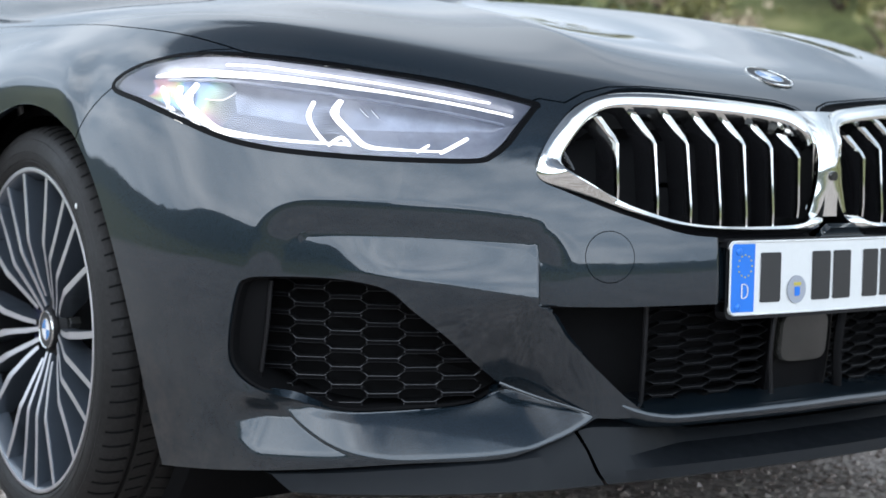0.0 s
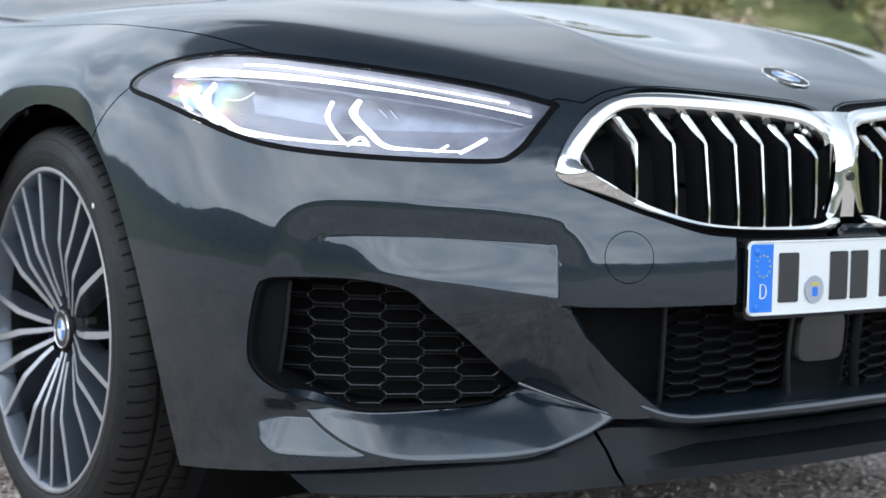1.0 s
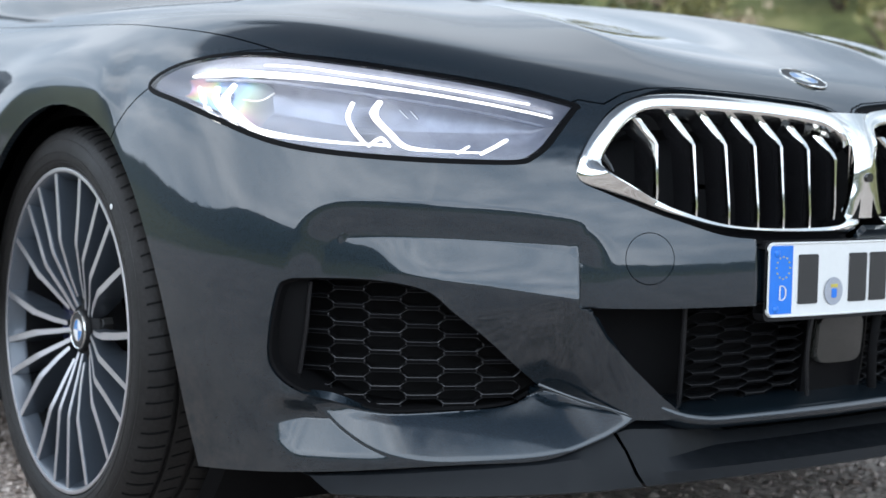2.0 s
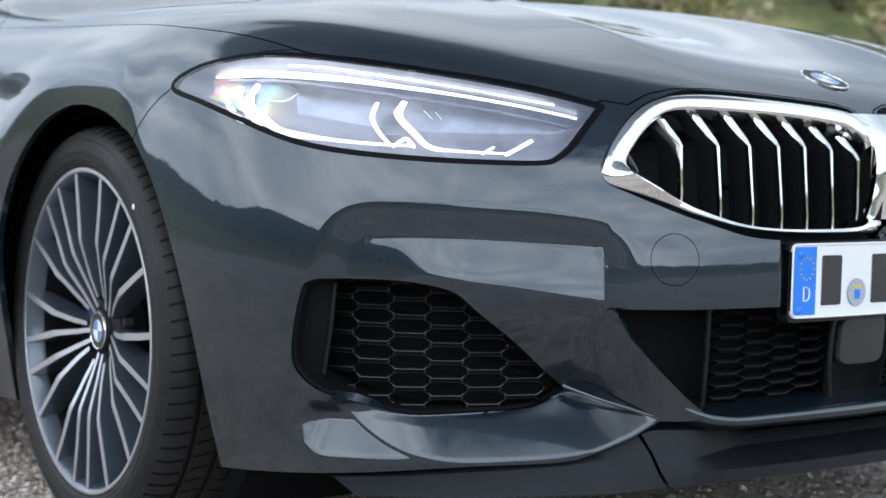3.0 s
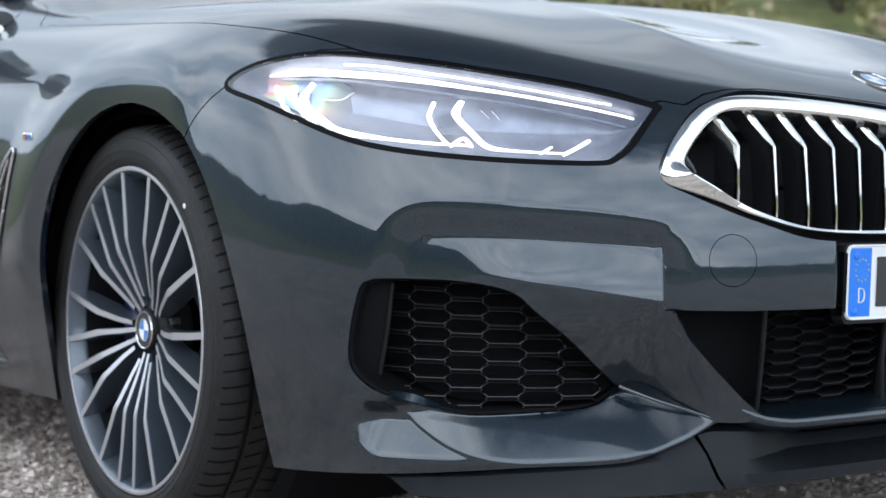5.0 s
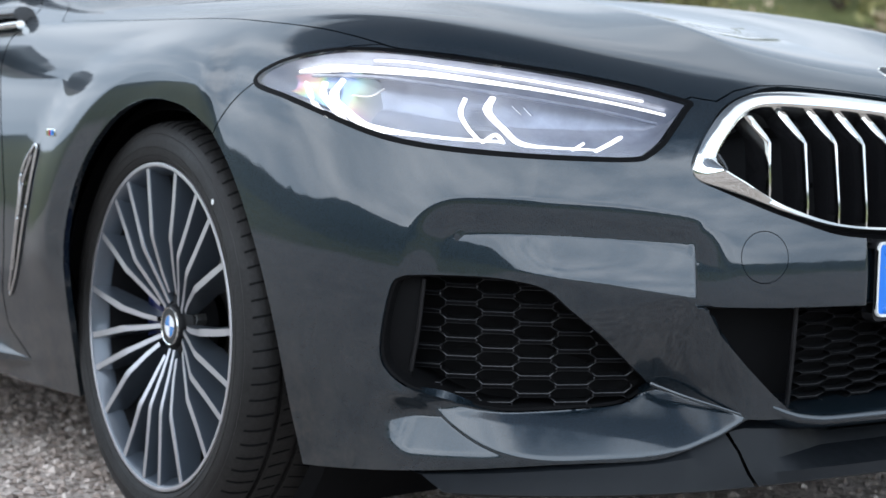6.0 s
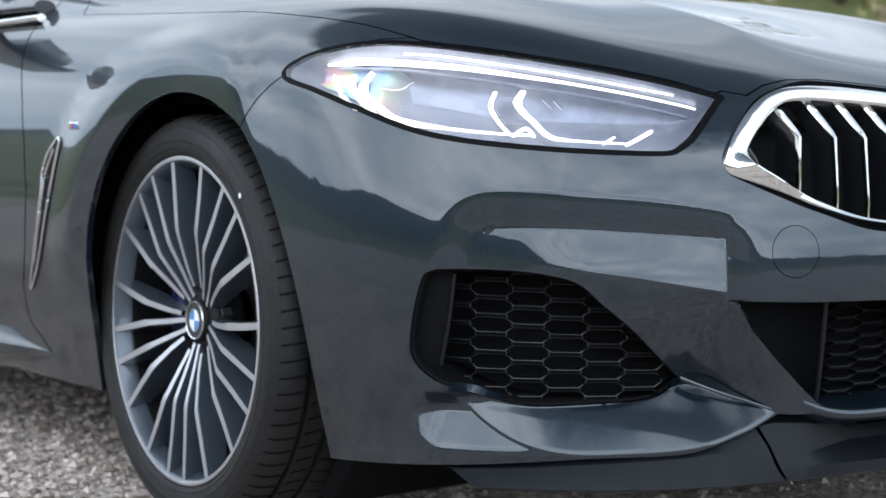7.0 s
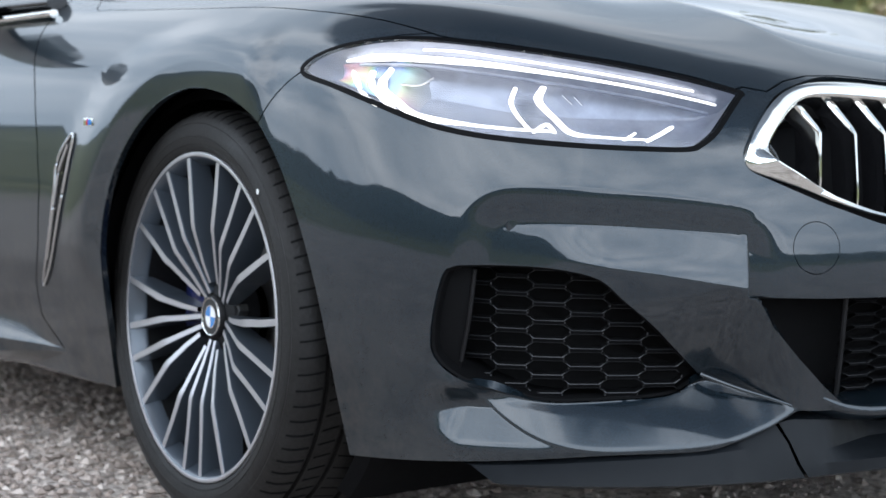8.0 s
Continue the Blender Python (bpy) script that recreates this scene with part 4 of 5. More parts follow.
def lips():
    # painted lip along the foot of the intake
    y = np.linspace(-.43, .43, 41)
    x = np.interp(np.abs(y), [0, .1, .2, .3, .36, .40, .43], [.948, .945, .934, .913, .899, .888, .878])
    z = np.interp(np.abs(y), [0, .2, .34, .38, .41, .43], [.280, .277, .273, .277, .286, .296])
    rows = [np.column_stack([x + dx, y, z + dz]) for dx, dz in ((-.13, .022), (-.06, .014), (-.016, .006), (-.004, .002), (0, -.003), (-.002, -.010), (-.012, -.018), (-.07, -.030))]
    part("bumper_lip", loft(rows), PAINT, car, "painted lip below the intake", sharp=60)
    # crisp upper edge of the blade out to its tip
    for flip in (1, -1):
        edge = smooth_path([(.618, .1185), (.590, .1125), (.560, .1065), (.520, .0985), (.484, .0905)], 6)
        edge[:, 1] += np.linspace(.010, .003, len(edge))
        deep = sculpt(on_skin(edge[:, 0], edge[:, 1]), edge[:, 0], edge[:, 1])
        deep = np.linspace(deep[:3].mean(), deep[-3:].mean(), len(deep))
        path = on_skin(edge[:, 0], edge[:, 1], deep + .0015) * np.array([1, flip, 1])
        part("blade_edge", tube(path, np.linspace(.0034, .0018, len(path)), 8), PAINT, car)
    # grained splitter in three pieces
    def section(t, s0, s1, n, flip):
        rows = []
        for k, (hs, lift, dz, back) in enumerate(t):
            s = np.linspace(np.interp(k, [0, len(t) - 1], s0), np.interp(k, [0, len(t) - 1], s1), n)
            h = np.interp(s, *hs)
            p = on_skin(s, h, np.interp(s, *lift) if isinstance(lift, tuple) else lift)
            p[:, 2] += dz
            p[:, :2] -= back * np.column_stack([np.interp(s, [0, .5, 1], [1, .9, .5]), np.interp(s, [0, .5, 1], [0, -.3, -.6])])
            rows.append(p * np.array([1, flip, 1]))
        return loft(rows)

    top = ([0, .277, .36, .42, .484, .52, .62, .79, 1.0, 1.02], [.030, .032, .050, .066, .070, .060, .033, .026, .013, .012])
    nose = ([0, .30, .42, .50, .62, .79, .98, 1.02], [.012, .012, .022, .038, .025, .021, .012, .012])
    chin = ([0, .30, .45, .62, .79, .98, 1.02], [.012, .012, .013, .014, .015, .011, .011])
    low = ([0, .55, .8, 1.02], [.0, .0, .006, .009])
    profile = [(top, -.045, .006, 0), (top, ([0, .3, .42, .5, 1], [-.060, -.056, -.008, -.012, -.012]), .000, 0), (nose, ([0, .3, .42, .5, .6, 1], [-.045, -.040, .010, .008, .004, .004]), .004, 0), (chin, ([0, .4, .6, 1], [.026, .026, .018, .016]), -.002, 0), (low, ([0, .4, 1], [.030, .029, .026]), -.007, 0), (low, .020, -.013, 0), (low, .0, -.015, .25)]
    for flip in (1, -1):
        part("splitter_side", section(profile, (.522, .446), (1.035, .905), 40, flip), SPLITTER, car, "grained dark splitter end piece", sharp=22)
    for flip in (1, -1):
        part("splitter_middle", section(profile, (.0, .0), (.516, .440), 40, flip), SPLITTER, car, "grained dark front splitter", sharp=22)


def plate():
    y = np.linspace(-.26, .26, 27)
    x = np.array([on_skin(np.array([abs(v)]), np.array([.305]), np.array([-.0045]))[0][0] for v in y])
    def slab(y0, y1, z0, z1, lift, thick, r=0.0, n=40):
        if r:
            ys = np.unique(np.concatenate([y0 + r * (1 - np.cos(np.linspace(0, np.pi / 2, 7))), np.linspace(y0 + r, y1 - r, n), y1 - r * (1 - np.cos(np.linspace(0, np.pi / 2, 7)))]))
        else:
            ys = np.linspace(y0, y1, n)
        inn = np.minimum(np.minimum(ys - y0, y1 - ys), r) if r else np.zeros(len(ys))
        cut = (r - np.sqrt(np.maximum(0, r**2 - (r - inn) ** 2))) if r else 0 * ys
        xs = np.interp(ys, y, x)
        f, b = xs + lift, xs + lift - thick
        return loft([np.column_stack([b, ys, z0 + cut]), np.column_stack([f, ys, z0 + cut]), np.column_stack([f, ys, z1 - cut]), np.column_stack([b, ys, z1 - cut])], closed_v=True)

    z0, z1 = .4185, .5305
    holder = thing("number_plate", "white number plate with blue end strip and raised rim", "number plate")
    part("plate_holder", slab(-.268, .268, z0 - .006, z1 + .002, .0, .02, .012), MATT_BLACK, holder, "black plastic holder")
    base = part("plate_blank", slab(-.264, .26, z0, z1, .003, .003, .012), PLATE_WHITE, holder)
    # raised rim
    path = []
    for cy, cz, turn in ((-.2515, z1 - .0125, 90), (.2465, z1 - .0125, 0), (.2465, z0 + .0125, -90), (-.2515, z0 + .0125, -180)):
        for a in (turn + 90, turn + 67, turn + 45, turn + 22, turn):
            yy, zz = cy + .011 * math.cos(radians(a)), cz + .011 * math.sin(radians(a))
            path.append((np.interp(yy, y, x) + .0035, yy, zz))
    flat = np.array(path)
    path = []
    for yy, zz in resample(flat[:, 1:], 260, True):
        path.append((np.interp(yy, y, x) + .0035, yy, zz))
    part("rim", tube(path, .0017, 6, 1.0, True), PLATE_WHITE, holder)
    part("end_strip", slab(-.2612, -.2145, z0 + .005, z1 - .005, .0036, .001), PLATE_BLUE, holder, "blue end strip")
    # the country letter: an upright stem and a bow
    bow = [(-.2395, .026), (-.2395, .047), (-.2340, .047), (-.2298, .0445), (-.2278, .0400), (-.2278, .0330), (-.2298, .0285), (-.2340, .026)]
    part("letter_d", tube(resample([(float(np.interp(yy, y, x)) + .0042, yy, z0 + zz) for yy, zz in bow], 60, True), .0014, 6, .6, True), PLATE_WHITE, holder, "white letter D")
    for a in np.arange(12) * math.pi / 6:
        bm = bmesh.new()
        yy, zz = -.234 + .0135 * math.cos(a), z0 + .074 + .0165 * math.sin(a)
        bmesh.ops.create_cone(bm, cap_ends=True, segments=6, radius1=.0014, radius2=.0012, depth=.0014, matrix=pose(float(np.interp(yy, y, x)) + .0042, yy, zz, 0, 90, 0))
        part("dot", bm, GOLD, holder)
    for zz in (z0 + .012, z1 - .016):
        bm = bmesh.new()
        bmesh.ops.create_uvsphere(bm, u_segments=14, v_segments=8, radius=.0065, matrix=Matrix.Translation((float(np.interp(-.246, y, x)) + .003, -.246, zz)) @ Matrix.Diagonal((.5, 1, 1, 1)))
        part("screw_cap", bm, PLATE_BLUE, holder)
    for y0, y1 in ((-.203, -.161), (-.092, -.050), (-.043, -.001), (.030, .068), (.075, .113), (.120, .158), (.170, .208)):
        part("bar", slab(y0, y1, z0 + .0185, z1 - .0185, .0044, .0018, .004, 6), PLATE_INK, holder, "black bar")
    bm = bmesh.new()
    bmesh.ops.create_cone(bm, cap_ends=True, segments=40, radius1=.0215, radius2=.0212, depth=.0016, matrix=pose(float(np.interp(-.126, y, x)) + .0042, -.126, z0 + .036, 0, 90, 0))
    part("seal", bm, SEAL_GREY, holder, "round grey seal")
    part("seal_mark", slab(-.132, -.120, z0 + .026, z0 + .040, .0058, .0012, .003, 6), PLATE_BLUE, holder)
    part("seal_mark", slab(-.134, -.118, z0 + .042, z0 + .047, .0058, .0012, n=4), GOLD, holder)


def roundel(name, parent, m, radius):
    """A round badge in plain shapes: bright rim, black ring, two white and two blue quarters."""
    rows = [[(r * math.cos(a), r * math.sin(a), z) for a in np.arange(48) * math.pi / 24] for r, z in ((radius, 0), (radius, .0022), (radius * .97, .0034), (radius * .93, .0028), (radius * .92, .0015))]
    bm = loft(rows, closed_u=True)
    bm.transform(m)
    badge = part(name, bm, CHROME, parent, "round badge with plain black, white and blue fields")

    def disc(r0, r1, a0, a1, z, mat, n=16):
        rows = [[(r * math.cos(a), r * math.sin(a), z + dz) for a in np.linspace(a0, a1, n)] for r, dz in ((max(r0, .0003), 0), (r1, 0), (r1, -.001))]
        b = loft(rows)
        b.transform(m)
        part("field", b, mat, badge)

    disc(radius * .60, radius * .92, 0, 2 * math.pi, .0020, EMBLEM_BLACK, 49)
    disc(radius * .56, radius * .60, 0, 2 * math.pi, .0026, CHROME, 49)
    for k in range(4):
        disc(0, radius * .56, k * math.pi / 2, (k + 1) * math.pi / 2, .0023, EMBLEM_WHITE if k % 2 == 0 else EMBLEM_BLUE)
    return badge


def bonnet_badge():
    k = np.argmin((SKIN["p"][:, 0] - .762) ** 2 + (SKIN["p"][:, 1]) ** 2 + ((SKIN["p"][:, 2] - .79) * .5) ** 2)
    p, n = SKIN["p"][k], SKIN["n"][k]
    m = Matrix.Translation((p[0], 0, p[2] - .001)) @ Vector((n[0], 0, n[2])).to_track_quat("Z", "Y").to_matrix().to_4x4()
    roundel("bonnet_badge", car, m @ pose(0, 0, 0, 0, 0, 0), .041)


def sensors():
    for s, h, lift in ((.932, .358, -.004), (.335, .330, .0005)):
        for flip in (1, -1):
            k = np.argmin((SKIN["c"][:, 0] - s) ** 2 + (SKIN["c"][:, 1] - h) ** 2)
            beside = np.argmin((SKIN["c"][:, 0] - s - .035) ** 2 + (SKIN["c"][:, 1] - h) ** 2)
            p, q = SKIN["p"][k], SKIN["p"][k] + SKIN["n"][beside]
            m = Matrix.Translation(p * [1, flip, 1]) @ Vector((q - p) * [1, flip, 1]).to_track_quat("Z", "Y").to_matrix().to_4x4()
            bm = loft([[(r * math.cos(a), r * math.sin(a), z) for a in np.arange(28) * math.pi / 14] for r, z in ((.0105, -.004), (.0100, -.0002), (.0094, -.0012), (.0090, .0002), (.0005, .0004))], closed_u=True)
            bm.transform(m)
            part("parking_sensor", bm, PAINT, car)


headlamp()
kidney()
side_grille()
lower_intake()
lips()
plate()
bonnet_badge()
sensors()
# ---- wheels, arches, rest of the car ----
def wheel(centre, steer, front=True):
    """An alloy wheel: the rim as the part, its tyre, spokes, cap, disc and caliper under it. Local Y points into the car."""
    m = pose(*centre, 0, 0, steer)

    def place(bm):
        bm.transform(m)
        return bm

    rim = part("wheel", place(lathe([(.2700, .006), (.2705, .001), (.2690, -.0015), (.2630, -.0015), (.2600, .001), (.2560, .010), (.2500, .022), (.2490, .028)], 144)),
               RIM_GREY, car, "two-tone multi-spoke alloy wheel")
    part("barrel", place(lathe([(.2490, .028), (.2440, .075), (.2380, .15), (.2460, .20), (.2600, .215), (.2690, .212)], 96)), RIM_SHADE, rim, "inner barrel with the shade behind the spokes in its colour")
    part("rim_lip", place(lathe([(.2703, .0035), (.2706, .0), (.2692, -.0024), (.2655, -.0028), (.2632, -.0022), (.2626, .0)], 144)), MACHINED, rim, "bright machined rim edge")
    # tyre: sidewall with rings, rounded shoulder, grooved tread
    prof = [(.268, .012), (.2700, .004), (.2725, -.002), (.2760, -.0045), (.2800, -.006), (.2812, -.0052), (.2825, -.0068), (.290, -.0085), (.2935, -.0088), (.2942, -.0078), (.2955, -.0086), (.305, -.0078), (.314, -.0052),
            (.3155, -.0040), (.3170, -.0046), (.324, -.0005), (.330, .006), (.3345, .015), (.3372, .026), (.3382, .036), (.3388, .0440), (.3318, .0445), (.3318, .0530), (.3391, .0535), (.3398, .088), (.3328, .0885), (.3328, .0985), (.3399, .099),
            (.3400, .122), (.3399, .145), (.3328, .1455), (.3328, .1555), (.3398, .156), (.3391, .190), (.3318, .1905), (.3318, .199), (.3388, .1995), (.3372, .218), (.330, .238), (.314, .249), (.290, .252), (.272, .242), (.262, .22)]
    tyre = part("tyre", place(lathe(prof, 180)), RUBBER, rim, "black low-profile tyre", sharp=25)
    # sipes: raised near-black strips, the shade of the shoulder slots put into colour
    count = 82
    slot = bmesh.new()
    for k in range(count):
        a = 2 * math.pi * k / count
        rows = []
        for y, r, da in ((.003, .3275, -.004), (.012, .3335, .0), (.022, .3368, .004), (.034, .3386, .010), (.043, .3392, .016)):
            rows.append([((r + up) * math.cos(a + da + w), y, (r + up) * math.sin(a + da + w)) for up, w in ((-.003, -.0036), (.0008, -.0052), (.0008, .0052), (-.003, .0036))])
        rows = [[Vector(q) for q in row] for row in rows]
        made = [[slot.verts.new(q) for q in row] for row in rows]
        for r0, r1 in zip(made[:-1], made[1:]):
            for i in range(3):
                slot.faces.new((r0[i], r0[i + 1], r1[i + 1], r1[i]))
    bmesh.ops.recalc_face_normals(slot, faces=slot.faces)
    tagged(part("tread_pattern", place(slot), CAVITY, tyre, "near-black strips for the shade in the tread slots"), kind="stuff")
    # the same strips on the middle ribs, slot shade as colour
    lug = bmesh.new()
    for k in range(count):
        a = 2 * math.pi * (k + .37) / count
        for y0, y1, sk in ((.058, .086, .02), (.102, .142, -.02), (.160, .188, .02)):
            rows = [[((.3404 + up) * math.cos(a + da + w), y, (.3404 + up) * math.sin(a + da + w)) for up, w in ((-.002, -.0028), (.0003, -.0034), (.0003, .0034), (-.002, .0028))] for y, da in ((y0, 0), ((y0 + y1) / 2, sk / 2), (y1, sk))]
            made = [[lug.verts.new(q) for q in row] for row in rows]
            for r0, r1 in zip(made[:-1], made[1:]):
                for i in range(3):
                    lug.faces.new((r0[i], r0[i + 1], r1[i + 1], r1[i]))
    bmesh.ops.recalc_face_normals(lug, faces=lug.faces)
    tagged(part("tread_pattern", place(lug), CAVITY, tyre, "near-black strips for the shade in the tread slots"), kind="stuff")
    mark = bmesh.new()
    bmesh.ops.create_uvsphere(mark, u_segments=12, v_segments=8, radius=.0045, matrix=Matrix.Translation((.301 * math.cos(.80), -.0085, .301 * math.sin(.80))) @ Matrix.Diagonal((1, .25, 1, 1)))
    part("paint_dot", place(mark), PLATE_WHITE, tyre, "white paint dot")

    # spokes: bright machined faces, grey flanks
    def spoke(path, widths, depths):
        """path: (radius, degrees, along); a bar with a bright face, falling back towards the hub."""
        pts = [Vector((r * math.cos(radians(a)), y, r * math.sin(radians(a)))) for r, a, y in path]
        bm, before = bmesh.new(), None
        for k, p in enumerate(pts):
            d = (pts[min(k + 1, len(pts) - 1)] - pts[max(k - 1, 0)])
            d.y = 0
            side = Vector((-d.z, 0, d.x)).normalized()
            w, deep = widths[k], depths[k]
            row = [p - side * (w + .0015) + Vector((0, deep, 0)), p - side * (w + .0006) + Vector((0, .0012, 0)), p - side * w, p + side * w, p + side * (w + .0006) + Vector((0, .0012, 0)), p + side * (w + .0015) + Vector((0, deep, 0))]
            row = [bm.verts.new(q) for q in row]
            if before:
                for i in range(6):
                    f = bm.faces.new((before[i], before[(i + 1) % 6], row[(i + 1) % 6], row[i]))
                    f.material_index = 0 if i == 2 else 1
            before = row
        bmesh.ops.recalc_face_normals(bm, faces=bm.faces)
        return bm

    for k in range(5):
        base = -92 + 72 * k
        for sign in (-1, 1):
            part("spoke", place(spoke([(.040, base + sign * 11, .030), (.080, base + sign * 8.8, .020), (.128, base + sign * 8.4, .006), (.136, base + sign * 8.4, .004), (.144, base + sign * 8.2, .003), (.200, base + sign * 7.0, .002), (.2645, base + sign * 6.4, .000)],
                                      [.0036, .0042, .0046, .0052, .0055, .0052, .0050], [.022, .034, .044, .048, .048, .042, .032])), [MACHINED, RIM_GREY], rim, sharp=25)
            part("spoke", place(spoke([(.056, base + sign * 22.0, .028), (.090, base + sign * 21.5, .018), (.140, base + sign * 22.3, .006), (.148, base + sign * 22.6, .004), (.156, base + sign * 22.9, .003), (.208, base + sign * 23.7, .002), (.2645, base + sign * 24.6, .000)],
                                      [.0036, .0044, .0050, .0058, .0060, .0056, .0052], [.020, .032, .044, .048, .048, .042, .032])), [MACHINED, RIM_GREY], rim, sharp=25)
    part("hub", place(lathe([(.060, .085), (.060, .050), (.056, .040), (.046, .036), (.036, .034), (.0350, .028), (.0330, .026), (.0300, .027), (.0005, .027)], 60)), RIM_SHADE, rim)
    for k in range(5):
        a = radians(-92 + 36 + 72 * k)
        bm = lathe([(.0110, .06), (.0110, .046), (.0095, .043), (.0070, .043), (.0065, .05), (.0005, .05)], 6)
        bm.transform(Matrix.Translation((.056 * math.cos(a), 0, .056 * math.sin(a))))
        part("wheel_bolt", place(bm), BOLT, rim)
    roundel("cap_badge", rim, m @ Matrix.Translation((0, .0262, 0)) @ pose(0, 0, 0, 90, 0, 0), .0315)
    part("brake_disc", place(lathe([(.060, .10), (.090, .098), (.092, .088), (.186, .088), (.187, .092), (.187, .118), (.092, .118)], 96)), DISC, rim, "grey iron brake disc")
    # caliper hugging the disc, behind the axle at the front
    rows = []
    for a in np.linspace(radians(150), radians(192), 14):
        rows.append([(r * math.cos(a), y, r * math.sin(a)) for r, y in ((.120, .082), (.128, .074), (.165, .070), (.190, .074), (.198, .082), (.198, .135), (.190, .142), (.125, .142))])
    part("brake_caliper", place(loft(rows, closed_u=True, caps=True)), CALIPER, rim, "dark blue brake caliper")
    return rim


def arch_liner(x, side, radius, y0=.915, y1=.52):
    rows = []
    for a in np.linspace(radians(-42), radians(222), 48):
        edge = y0 - .07 * float(np.clip((.25 - math.sin(a)) / .5, 0, 1))
        rows.append([(x + r * math.cos(a), side * (y - y0 + edge), .335 + r * math.sin(a)) for r, y in ((radius - .004, y0 - .006), (radius + .016, y0 - .02), (radius + .020, y0 - .06), (radius + .016, y1), (.05, y1 - .01))])
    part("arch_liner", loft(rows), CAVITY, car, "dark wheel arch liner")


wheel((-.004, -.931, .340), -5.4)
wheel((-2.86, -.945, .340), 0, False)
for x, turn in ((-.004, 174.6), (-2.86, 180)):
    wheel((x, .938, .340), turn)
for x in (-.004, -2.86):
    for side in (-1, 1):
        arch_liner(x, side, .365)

# added dark shell inside the skin, so that no daylight shows through the openings
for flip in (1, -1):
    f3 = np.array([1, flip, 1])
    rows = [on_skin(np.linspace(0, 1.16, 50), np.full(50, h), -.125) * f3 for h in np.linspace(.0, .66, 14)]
    part("inner_shell", loft(rows), CAVITY, car, "added dark shell behind the openings")
rows = [[(x, w * y, .205) for y in np.linspace(-1, 1, 9)] for x, w in ((.82, .30), (.72, .52), (.58, .70), (.40, .80))] + [[(x, y, .205) for y in np.linspace(-.50, .50, 9)] for x in (.39, -.40)] + [[(x, y, .19) for y in np.linspace(-.84, .84, 9)] for x in (-.41, -2.40)] + [[(x, y, .22) for y in np.linspace(-.5, .5, 9)] for x in (-2.41, -3.3)] + [[(x, y, .26) for y in np.linspace(-.7, .7, 9)] for x in (-3.31, -3.75)]
part("undertray", loft(rows), UNDERSIDE, car, "dark flat undertray")


def proud(c, lift):
    """Points lifted off the sculpted skin at (round, up) positions c."""
    return on_skin(c[:, 0], c[:, 1], lift + sculpt(on_skin(c[:, 0], c[:, 1]), c[:, 0], c[:, 1]))


